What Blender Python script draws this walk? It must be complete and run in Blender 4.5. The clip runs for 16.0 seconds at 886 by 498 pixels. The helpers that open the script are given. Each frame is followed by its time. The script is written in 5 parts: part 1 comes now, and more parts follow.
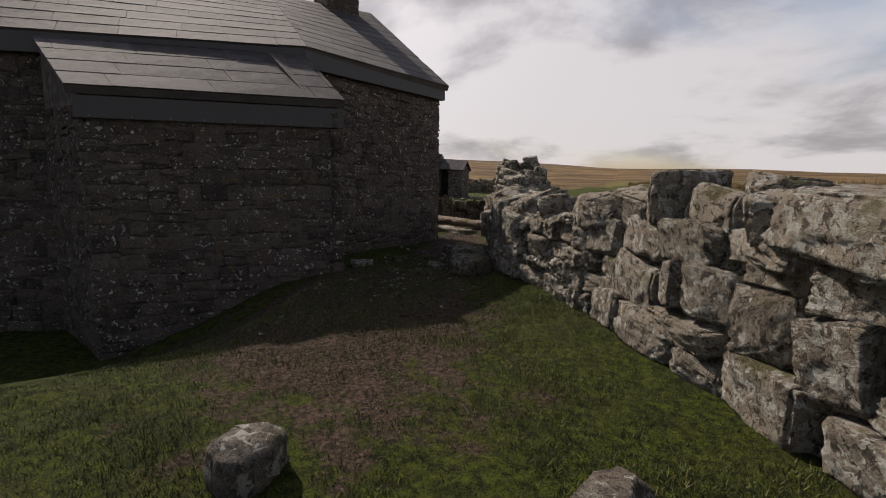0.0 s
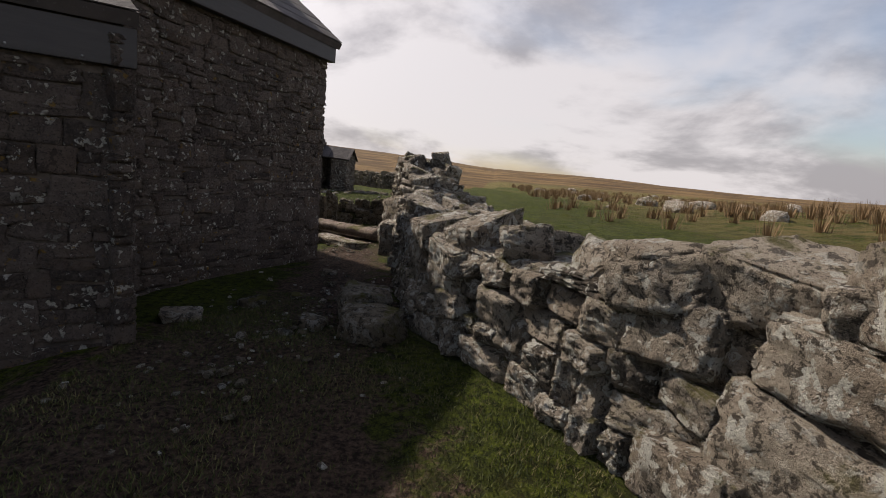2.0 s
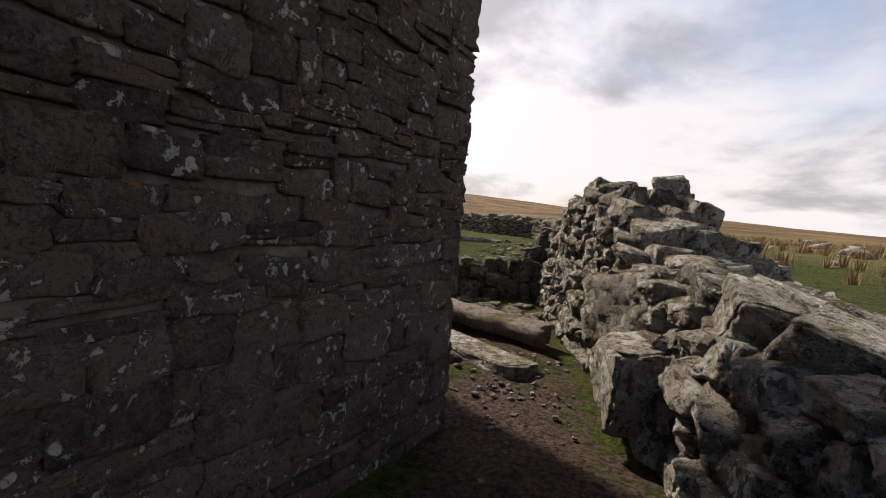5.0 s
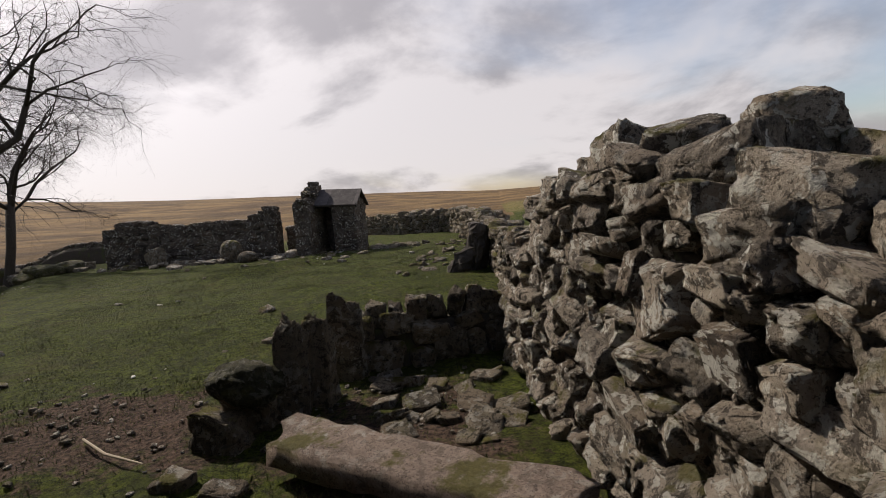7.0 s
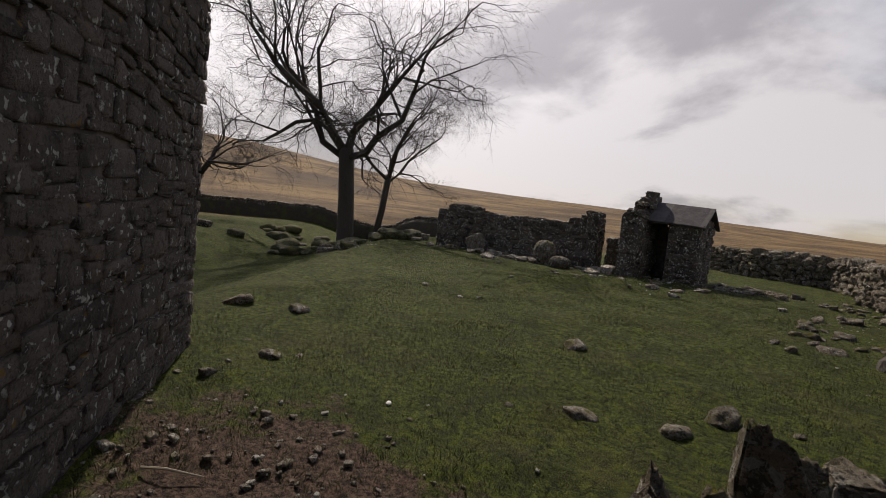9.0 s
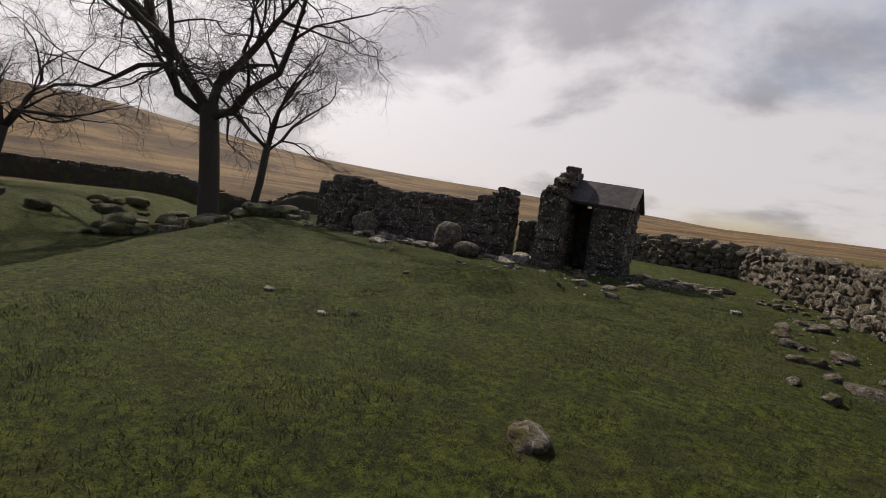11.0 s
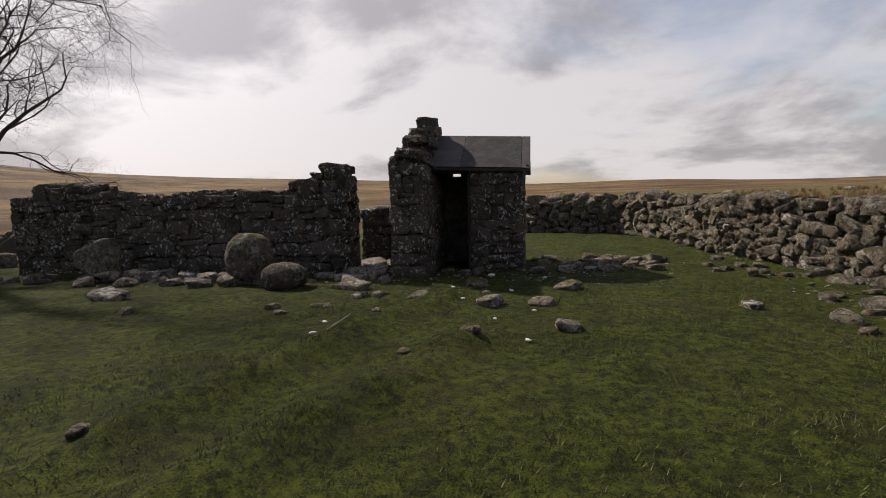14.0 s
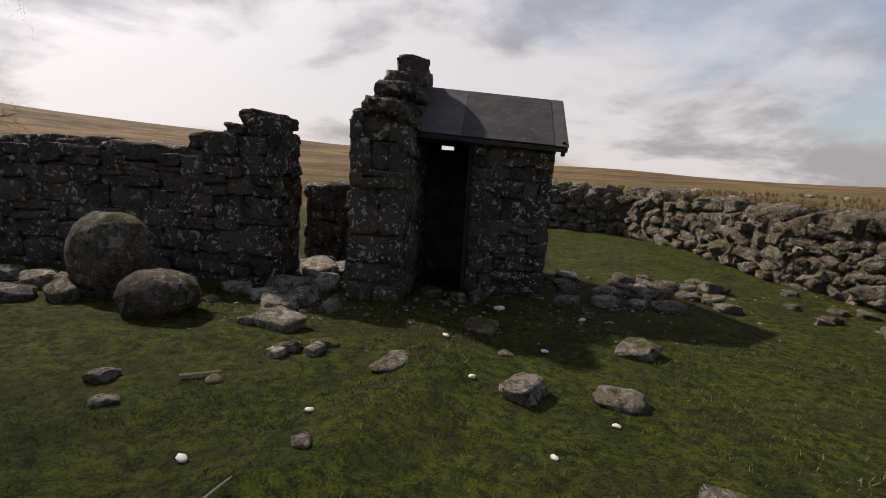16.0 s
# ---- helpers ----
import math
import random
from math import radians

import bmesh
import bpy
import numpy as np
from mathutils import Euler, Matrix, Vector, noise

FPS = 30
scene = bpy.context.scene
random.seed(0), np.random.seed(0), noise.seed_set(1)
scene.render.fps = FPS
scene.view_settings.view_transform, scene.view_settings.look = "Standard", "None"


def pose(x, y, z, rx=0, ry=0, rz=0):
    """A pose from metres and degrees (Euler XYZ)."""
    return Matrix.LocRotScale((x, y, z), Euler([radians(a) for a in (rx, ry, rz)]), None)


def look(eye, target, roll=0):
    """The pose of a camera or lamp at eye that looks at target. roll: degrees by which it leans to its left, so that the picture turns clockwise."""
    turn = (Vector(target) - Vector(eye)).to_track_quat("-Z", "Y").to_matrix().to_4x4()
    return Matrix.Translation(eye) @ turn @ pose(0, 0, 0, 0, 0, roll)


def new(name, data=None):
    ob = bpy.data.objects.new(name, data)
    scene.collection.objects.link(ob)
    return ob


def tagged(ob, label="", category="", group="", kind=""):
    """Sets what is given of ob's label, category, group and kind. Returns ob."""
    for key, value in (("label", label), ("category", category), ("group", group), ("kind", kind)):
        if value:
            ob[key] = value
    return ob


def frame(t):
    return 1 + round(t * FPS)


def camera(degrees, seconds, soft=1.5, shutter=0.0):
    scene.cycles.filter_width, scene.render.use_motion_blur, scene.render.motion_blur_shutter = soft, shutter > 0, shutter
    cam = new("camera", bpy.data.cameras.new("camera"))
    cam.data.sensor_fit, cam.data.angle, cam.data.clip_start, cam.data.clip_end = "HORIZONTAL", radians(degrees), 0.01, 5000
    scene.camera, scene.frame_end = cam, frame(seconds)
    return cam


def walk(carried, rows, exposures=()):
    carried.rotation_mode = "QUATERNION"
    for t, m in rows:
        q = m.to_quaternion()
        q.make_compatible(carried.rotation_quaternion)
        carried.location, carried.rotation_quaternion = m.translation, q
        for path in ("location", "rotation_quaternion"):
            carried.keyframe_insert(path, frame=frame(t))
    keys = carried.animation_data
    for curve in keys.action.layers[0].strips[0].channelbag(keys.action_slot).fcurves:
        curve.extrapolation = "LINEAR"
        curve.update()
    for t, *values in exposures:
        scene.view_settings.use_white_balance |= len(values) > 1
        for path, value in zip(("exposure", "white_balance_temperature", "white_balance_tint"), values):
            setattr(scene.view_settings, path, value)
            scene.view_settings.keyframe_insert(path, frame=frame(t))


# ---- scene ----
cam = camera(84.4, 16.0, soft=0.9)
PATH = [
    (0, (4.833, 0.783, 1.478), (4.169, 2.646, 1.178), 0.8),
    (0.5, (4.478, 1.478, 1.456), (3.838, 3.364, 1.27), 2.0),
    (1, (4.167, 2.274, 1.452), (3.739, 4.221, 1.29), 0.5),
    (1.5, (3.89, 2.978, 1.503), (3.5, 4.933, 1.349), 1.3),
    (2, (3.746, 3.582, 1.578), (3.562, 5.549, 1.269), 5.3),
    (2.5, (3.54, 4.418, 1.586), (3.126, 6.362, 1.358), 2.4),
    (3, (3.32, 5.165, 1.52), (2.891, 7.091, 1.192), 8.6),
    (3.5, (3.029, 5.915, 1.475), (2.38, 7.776, 1.137), 5.6),
    (4, (2.574, 6.591, 1.378), (1.731, 8.398, 1.228), 8.9),
    (6.5, (1.096, 10.955, 1.604), (1.063, 12.936, 1.336), -2.3),
    (7, (1.058, 11.604, 1.59), (0.827, 13.581, 1.401), -4.6),
    (7.5, (0.824, 12.26, 1.57), (0.306, 14.191, 1.522), 8.6),
    (8, (0.477, 12.913, 1.492), (-0.814, 14.42, 1.233), 5.9),
    (8.5, (0.135, 13.248, 1.505), (-1.424, 14.497, 1.396), 5.8),
    (9, (-0.283, 13.729, 1.529), (-1.603, 15.222, 1.367), 6.0),
    (9.5, (-0.661, 14.072, 1.558), (-1.981, 15.567, 1.41), 1.8),
    (12, (-2.951, 18.177, 1.296), (-3.572, 20.066, 1.088), 6.5),
    (12.5, (-3.298, 18.745, 1.323), (-3.848, 20.656, 1.104), 0.2),
    (13, (-3.558, 19.351, 1.359), (-4.043, 21.281, 1.164), -0.4),
    (13.5, (-3.688, 20.124, 1.366), (-4.078, 22.077, 1.177), -0.5),
    (14, (-3.889, 20.835, 1.384), (-4.259, 22.788, 1.164), -1.6),
    (14.5, (-4.109, 21.556, 1.364), (-4.441, 23.512, 1.109), 3.8),
    (15, (-4.395, 22.255, 1.397), (-4.843, 24.172, 1.047), 2.6),
    (15.5, (-4.551, 22.885, 1.429), (-4.814, 24.833, 1.06), 4.6),
    (16, (-4.712, 23.516, 1.486), (-4.894, 25.48, 1.158), 3.6),
]
EXPOSURES = [(t, stops, 6720, 15) for t, stops in ((0, 0.02), (1.5, 0.12), (2.5, 0.28), (3.5, 0.42), (4.0, 0.55), (6.5, 0.36), (7.0, 0.16), (8.0, -0.02), (12.5, -0.02), (14.0, 0.10), (16, 0.12))]
walk(cam, [(t, look(eye, target, roll)) for t, eye, target, roll in PATH], EXPOSURES)

# ---------------------------------------------------------------- light
SUN_AZ, SUN_EL = radians(-57.0), radians(42.0)      # azimuth from +y towards +x
SUN_DIR = Vector((math.sin(SUN_AZ) * math.cos(SUN_EL), math.cos(SUN_AZ) * math.cos(SUN_EL), math.sin(SUN_EL)))

sun = new("sun", bpy.data.lights.new("sun", "SUN"))
sun.data.energy, sun.data.angle, sun.data.color = 4.8, radians(1.2), (1.0, 0.93, 0.82)
sun.matrix_world = look(tuple(SUN_DIR * 80), (0, 0, 0))


class Nodes:
    """Short hand for writing node trees."""

    def __init__(self, tree):
        self.tree = tree
        tree.nodes.clear()

    def add(self, kind, **inputs):
        node = self.tree.nodes.new(kind)
        for key, value in inputs.items():
            slot = node.inputs[int(key[1:])] if key[0] == "i" and key[1:].isdigit() else node.inputs[key]
            self.set(slot, value)
        return node

    def set(self, slot, value):
        if isinstance(value, bpy.types.NodeSocket):
            self.tree.links.new(value, slot)
        else:
            slot.default_value = value

    def math(self, op, a, b=0.0, clamp=False):
        node = self.add("ShaderNodeMath", i0=a, i1=b)
        node.operation, node.use_clamp = op, clamp
        return node.outputs[0]

    def vmath(self, op, a, b=(0, 0, 0)):
        node = self.add("ShaderNodeVectorMath", i0=a, i1=b)
        node.operation = op
        return node.outputs["Value" if op == "DOT_PRODUCT" else "Vector"]

    def noise(self, vector, scale, detail=4.0, rough=0.55, distortion=0.0):
        node = self.add("ShaderNodeTexNoise", Vector=vector, Scale=scale, Detail=detail, Roughness=rough, Distortion=distortion)
        return node.outputs["Fac"]

    def ramp(self, fac, low, high, a=0.0, b=1.0):
        node = self.add("ShaderNodeMapRange", i0=fac, i1=low, i2=high, i3=a, i4=b)
        node.interpolation_type = "SMOOTHSTEP"
        return node.outputs[0]

    def mix(self, fac, a, b, blend="MIX"):
        node = self.tree.nodes.new("ShaderNodeMix")
        node.data_type, node.blend_type = "RGBA", blend
        self.set(node.inputs[0], fac), self.set(node.inputs[6], a), self.set(node.inputs[7], b)
        return node.outputs[2]


world = bpy.data.worlds.new("moor_sky")
scene.world = world
world.use_nodes = True
w = Nodes(world.node_tree)
way = w.add("ShaderNodeTexCoord").outputs["Generated"]
axis = w.add("ShaderNodeSeparateXYZ", i0=way)
up = w.math("MAXIMUM", axis.outputs[2], 0.0)
flat = w.math("ADD", up, 0.27)
plane = w.add("ShaderNodeCombineXYZ", i0=w.math("DIVIDE", axis.outputs[0], flat), i1=w.math("DIVIDE", axis.outputs[1], flat), i2=3.7).outputs[0]
sky = w.add("ShaderNodeTexSky")
sky.sky_type, sky.sun_disc = "NISHITA", False
sky.sun_elevation, sky.sun_rotation = SUN_EL, SUN_AZ
sky.air_density, sky.dust_density = 1.0, 1.5
blue = w.mix(1.0, sky.outputs[0], (0.125, 0.12, 0.115, 1), "MULTIPLY")
near_sun = w.vmath("DOT_PRODUCT", way, tuple(SUN_DIR))
glow = w.math("POWER", w.math("MAXIMUM", near_sun, 0.0), 6.0)
veil = w.noise(plane, 0.75, 5.0, 0.5, 0.3)
heap = w.noise(plane, 0.95, 8.0, 0.56, 0.25)
cover = w.ramp(w.math("ADD", w.math("ADD", veil, w.math("MULTIPLY", glow, 0.35)), w.math("MULTIPLY", up, -0.30)), 0.24, 0.50)
shade = w.ramp(heap, 0.46, 0.61)
bright = w.math("ADD", 0.66, w.math("MULTIPLY", glow, 0.70))
white = w.mix(1.0, (1.0, 0.985, 1.0, 1), w.add("ShaderNodeCombineXYZ", i0=bright, i1=bright, i2=bright).outputs[0], "MULTIPLY")
grey = w.mix(1.0, white, (0.50, 0.50, 0.52, 1), "MULTIPLY")
clouds = w.mix(w.math("MULTIPLY", shade, 0.95), white, grey)
total = w.mix(w.math("MULTIPLY", cover, 0.94), blue, clouds)
w.add("ShaderNodeOutputWorld", Surface=w.add("ShaderNodeBackground", Color=total, Strength=1.0).outputs[0])


# ---------------------------------------------------------------- materials
def material(name, build, **settings):
    mat = bpy.data.materials.new(name)
    mat.use_nodes = True
    n = Nodes(mat.node_tree)
    shader = n.add("ShaderNodeBsdfPrincipled")
    n.add("ShaderNodeOutputMaterial", Surface=shader.outputs[0])
    build(n, shader)
    return mat


def place(n):
    """World place of the shaded point, and the object's own random number."""
    return n.add("ShaderNodeNewGeometry").outputs["Position"]


def bump(n, shader, height, strength, distance):
    n.set(shader.inputs["Normal"], n.add("ShaderNodeBump", Strength=strength, Distance=distance, Height=height).outputs[0])


def granite(dark, light, lichen, moss, mottled=1.0, orange=0.0, sparse=0.0):
    """Weathered granite: grain, black algae, crusts of pale lichen with sharp rims, moss on what faces up."""
    def build(n, shader):
        p = place(n)
        lot = n.add("ShaderNodeObjectInfo").outputs["Random"]
        island = n.add("ShaderNodeNewGeometry").outputs["Random Per Island"]
        shift = n.add("ShaderNodeCombineXYZ", i0=n.math("MULTIPLY", lot, 37.0), i1=n.math("MULTIPLY", lot, 19.0), i2=n.math("MULTIPLY", island, 11.0)).outputs[0]
        q = n.vmath("ADD", p, shift)
        broad, grain, speck = n.noise(q, 3.2, 5), n.noise(q, 30, 4, 0.75), n.noise(q, 70, 4, 0.75)
        tone = n.math("ADD", n.math("MULTIPLY", broad, 0.6 * mottled), n.math("ADD", n.math("MULTIPLY", grain, 0.6), n.math("MULTIPLY", n.math("ADD", lot, island), 0.20)))
        colour = n.mix(n.ramp(tone, 0.45, 0.92), dark, light)
        brown = n.ramp(n.noise(q, 1.6, 4, 0.6), 0.50, 0.64, 0, 0.4)
        colour = n.mix(n.math("MULTIPLY", brown, mottled), colour, (0.15, 0.098, 0.06, 1))
        algae = n.ramp(n.noise(q, 15, 7, 0.75, 0.4), 0.52, 0.56, 0, 0.8)
        colour = n.mix(n.math("MULTIPLY", algae, mottled), colour, dark)
        thick = n.ramp(n.noise(q, 2.3, 3), 0.36, 0.54)
        crust = n.math("MULTIPLY", n.ramp(n.noise(q, 12 + 3 * (sparse > 0), 6 - 1 * (sparse > 0), 0.66, 0.4), 0.525 + sparse, 0.56 + sparse), thick)
        colour = n.mix(n.math("MULTIPLY", crust, lichen), colour, n.mix(grain, (0.40, 0.385, 0.33, 1), (0.80, 0.78, 0.70, 1)))
        dots = n.add("ShaderNodeTexVoronoi", Vector=n.vmath("ADD", q, n.vmath("MULTIPLY", n.add("ShaderNodeTexNoise", Vector=q, Scale=9.0).outputs["Color"], (0.12, 0.12, 0.12))), Scale=13.0)
        rim = n.math("MULTIPLY", n.ramp(dots.outputs["Distance"], 0.17, 0.25, 1.0, 0.0), n.ramp(n.noise(q, 4.6, 3), 0.55, 0.62))
        colour = n.mix(n.math("MULTIPLY", rim, lichen), colour, (0.70, 0.69, 0.62, 1))
        colour = n.mix(n.ramp(speck, 0.56, 0.64, 0, 0.7), colour, (0.022, 0.019, 0.017, 1))
        if orange:
            rust = n.math("MULTIPLY", n.ramp(n.noise(q, 14, 3, 0.5), 0.63, 0.68), n.ramp(n.noise(q, 1.1, 2), 0.5, 0.6))
            colour = n.mix(n.math("MULTIPLY", rust, orange), colour, (0.34, 0.20, 0.03, 1))
        rise = n.add("ShaderNodeSeparateXYZ", i0=n.add("ShaderNodeNewGeometry").outputs["Normal"]).outputs[2]
        green = n.math("MULTIPLY", n.ramp(rise, -0.1, 0.8), n.ramp(n.noise(q, 2.6, 6, 0.65), 0.53, 0.62))
        colour = n.mix(n.math("MULTIPLY", green, moss), colour, n.mix(grain, (0.05, 0.052, 0.010, 1), (0.17, 0.15, 0.035, 1)))
        n.set(shader.inputs["Base Color"], colour)
        n.set(shader.inputs["Roughness"], 0.92), n.set(shader.inputs["Specular IOR Level"], 0.25)
        relief = n.math("ADD", n.math("MULTIPLY", n.noise(q, 9, 8, 0.72), 0.8), n.math("MULTIPLY", n.noise(q, 34, 6, 0.8), 0.9))
        bump(n, shader, relief, 1.0, 0.10)
    return build


GRANITE = material("weathered_granite", granite((0.038, 0.032, 0.026, 1), (0.44, 0.375, 0.295, 1), 1.0, 0.8))
PALE_GRANITE = material("pale_broken_granite", granite((0.06, 0.052, 0.044, 1), (0.42, 0.36, 0.29, 1), 0.9, 0.5))
HOUSE_STONE = material("dark_house_stone", granite((0.038, 0.031, 0.028, 1), (0.225, 0.18, 0.155, 1), 0.9, 0.10, 0.8, 0.7, 0.055))
RUIN_STONE = material("dark_ruin_stone", granite((0.024, 0.020, 0.017, 1), (0.17, 0.142, 0.118, 1), 0.95, 0.5, 1.0, 0.0, 0.03))
MOSSY = material("mossy_stone", granite((0.035, 0.030, 0.022, 1), (0.24, 0.20, 0.145, 1), 0.38, 1.0))
GREEN_MOSS = material("moss_covered_stone", granite((0.028, 0.028, 0.014, 1), (0.13, 0.125, 0.05, 1), 0.12, 1.0, 0.6))


def mortar_build(n, shader):
    p = place(n)
    colour = n.mix(n.ramp(n.noise(p, 6, 6, 0.65), 0.35, 0.7), (0.045, 0.037, 0.033, 1), (0.15, 0.123, 0.105, 1))
    n.set(shader.inputs["Base Color"], colour), n.set(shader.inputs["Roughness"], 0.95)
    bump(n, shader, n.noise(p, 30, 6, 0.7), 0.8, 0.02)


MORTAR = material("old_lime_mortar", mortar_build)


def earth_build(n, shader):
    p = place(n)
    colour = n.mix(n.noise(p, 7, 6, 0.65), (0.02, 0.016, 0.012, 1), (0.07, 0.055, 0.04, 1))
    colour = n.mix(n.ramp(n.noise(p, 2.2, 4), 0.5, 0.62), colour, (0.05, 0.055, 0.015, 1))
    n.set(shader.inputs["Base Color"], colour), n.set(shader.inputs["Roughness"], 0.95)
    bump(n, shader, n.noise(p, 24, 6, 0.7), 0.9, 0.04)


EARTH = material("dark_earth_core", earth_build)


def slate_build(n, shader):
    p = place(n)
    lot = n.add("ShaderNodeObjectInfo").outputs["Random"]
    island = n.add("ShaderNodeNewGeometry").outputs["Random Per Island"]
    tone = n.math("ADD", n.math("MULTIPLY", n.noise(p, 5, 6, 0.65), 0.7), n.math("MULTIPLY", n.math("ADD", lot, island), 0.28))
    colour = n.mix(n.ramp(tone, 0.25, 0.85), (0.026, 0.023, 0.024, 1), (0.095, 0.082, 0.080, 1))
    colour = n.mix(n.ramp(n.noise(p, 22, 4, 0.6), 0.63, 0.7, 0, 0.5), colour, (0.20, 0.20, 0.18, 1))
    colour = n.mix(n.ramp(n.noise(p, 1.7, 5, 0.7), 0.56, 0.7, 0, 0.6), colour, (0.05, 0.047, 0.03, 1))
    n.set(shader.inputs["Base Color"], colour), n.set(shader.inputs["Roughness"], 0.85), n.set(shader.inputs["Specular IOR Level"], 0.25)
    bump(n, shader, n.noise(p, 18, 6, 0.65), 0.35, 0.02)


SLATE = material("weathered_slate", slate_build)


def board_build(n, shader):
    p = place(n)
    streak = n.noise(n.vmath("MULTIPLY", p, (1.0, 1.0, 9.0)), 4.0, 5, 0.6)
    n.set(shader.inputs["Base Color"], n.mix(streak, (0.020, 0.018, 0.020, 1), (0.048, 0.042, 0.042, 1)))
    n.set(shader.inputs["Roughness"], 0.5)
    bump(n, shader, streak, 0.2, 0.01)


BOARD = material("dark_fascia_board", board_build)


def plain(name, colour, rough=0.8, metal=0.0):
    def build(n, shader):
        p = place(n)
        dark = tuple(c * 0.65 for c in colour[:3]) + (1,)
        n.set(shader.inputs["Base Color"], n.mix(n.noise(p, 20, 5, 0.6), dark, colour))
        n.set(shader.inputs["Roughness"], rough), n.set(shader.inputs["Metallic"], metal)
        bump(n, shader, n.noise(p, 60, 4), 0.3, 0.006)
    return material(name, build)


WOOD = plain("dark_old_wood", (0.05, 0.038, 0.028, 1))
# black timber, and the painted shade filling the gable doorway
BLACK_WOOD_AND_SHADE = plain("black_wood_and_shade", (0.016, 0.014, 0.013, 1))
STICK = plain("bleached_stick", (0.36, 0.30, 0.21, 1))
CHIP = plain("pale_chip", (0.72, 0.70, 0.62, 1))
NAIL = plain("nail_head", (0.35, 0.35, 0.35, 1), 0.4, 0.6)
RUSH = plain("dry_rush", (0.26, 0.165, 0.075, 1))
ROOT = plain("dead_root", (0.10, 0.078, 0.058, 1))


def bark_build(n, shader):
    p = place(n)
    ridge = n.noise(n.vmath("MULTIPLY", p, (14.0, 14.0, 2.5)), 1.6, 6, 0.65)
    n.set(shader.inputs["Base Color"], n.mix(ridge, (0.014, 0.011, 0.009, 1), (0.075, 0.062, 0.05, 1)))
    n.set(shader.inputs["Roughness"], 0.95)
    bump(n, shader, ridge, 0.9, 0.05)


BARK = material("dark_bark", bark_build)


def turf_build(n, shader):
    p = place(n)
    mud = n.add("ShaderNodeAttribute")
    mud.attribute_name = "mud"
    moor = n.add("ShaderNodeAttribute")
    moor.attribute_name = "moor"
    fine, mid, broad = n.noise(p, 75, 5, 0.75), n.noise(p, 13, 6, 0.72), n.noise(p, 0.8, 5, 0.6)
    green = n.mix(n.ramp(n.math("ADD", n.math("MULTIPLY", fine, 0.45), n.math("MULTIPLY", mid, 0.55)), 0.40, 0.60), (0.012, 0.018, 0.002, 1), (0.108, 0.134, 0.013, 1))
    green = n.mix(n.ramp(n.noise(p, 2.1, 5, 0.65), 0.46, 0.62, 0.0, 0.5), green, (0.022, 0.026, 0.006, 1))
    straw = n.mix(fine, (0.035, 0.028, 0.008, 1), (0.15, 0.115, 0.045, 1))
    green = n.mix(n.ramp(n.math("ADD", n.math("MULTIPLY", broad, 0.6), n.math("MULTIPLY", n.noise(p, 3.3, 5, 0.7), 0.5)), 0.52, 0.80, 0.0, 0.5), green, straw)
    soil = n.mix(n.ramp(n.noise(p, 26, 6, 0.7), 0.35, 0.68), (0.030, 0.020, 0.014, 1), (0.175, 0.115, 0.082, 1))
    soil = n.mix(n.ramp(n.noise(p, 13, 3, 0.6), 0.66, 0.72, 0, 0.5), soil, (0.20, 0.17, 0.14, 1))
    wet = n.ramp(n.math("ADD", mud.outputs["Fac"], n.math("MULTIPLY", n.math("SUBTRACT", n.noise(p, 2.6, 7, 0.72), 0.5), 1.9)), 0.42, 0.66)
    near = n.mix(wet, green, soil)
    heath = n.mix(n.ramp(n.noise(n.vmath("MULTIPLY", p, (1.0, 1.0, 4.0)), 0.035, 8, 0.7), 0.36, 0.64), (0.06, 0.036, 0.017, 1), (0.185, 0.118, 0.05, 1))
    heath = n.mix(n.ramp(n.noise(p, 0.012, 4), 0.5, 0.66, 0, 0.75), heath, (0.055, 0.034, 0.02, 1))
    rough = n.mix(n.ramp(n.noise(p, 1.3, 6, 0.7), 0.36, 0.60), green, n.mix(fine, (0.08, 0.062, 0.020, 1), (0.27, 0.205, 0.085, 1)))
    amount = moor.outputs["Fac"]
    colour = n.mix(n.ramp(n.math("ADD", amount, n.math("MULTIPLY", n.math("SUBTRACT", n.noise(p, 0.25, 6, 0.7), 0.5), 0.6)), 0.25, 0.6), near, rough)
    colour = n.mix(n.ramp(amount, 0.55, 0.9), colour, heath)
    n.set(shader.inputs["Base Color"], colour)
    n.set(shader.inputs["Roughness"], 0.95), n.set(shader.inputs["Specular IOR Level"], 0.15)
    bump(n, shader, n.math("ADD", n.math("MULTIPLY", fine, 0.6), n.math("MULTIPLY", n.noise(p, 14, 6, 0.7), 1.0)), 1.0, 0.14)


TURF = material("cropped_turf", turf_build)


def blade_build(n, shader):
    island = n.add("ShaderNodeNewGeometry").outputs["Random Per Island"]
    p = place(n)
    colour = n.mix(island, (0.022, 0.032, 0.004, 1), (0.105, 0.115, 0.02, 1))
    colour = n.mix(n.ramp(n.math("ADD", n.math("MULTIPLY", island, 0.5), n.noise(p, 0.9, 4)), 0.75, 1.1, 0, 0.8), colour, (0.20, 0.16, 0.07, 1))
    n.set(shader.inputs["Base Color"], colour), n.set(shader.inputs["Roughness"], 0.8)


BLADE = material("grass_blades", blade_build)


# ---------------------------------------------------------------- helpers for meshes
def smooth(a, b, x):
    t = min(1.0, max(0.0, (x - a) / (b - a)))
    return t * t * (3 - 2 * t)


def mesh_of(name, bm, mat, soft=False):
    me = bpy.data.meshes.new(name)
    bm.to_mesh(me)
    bm.free()
    me.materials.append(mat)
    if soft:
        me.shade_smooth()
    return me


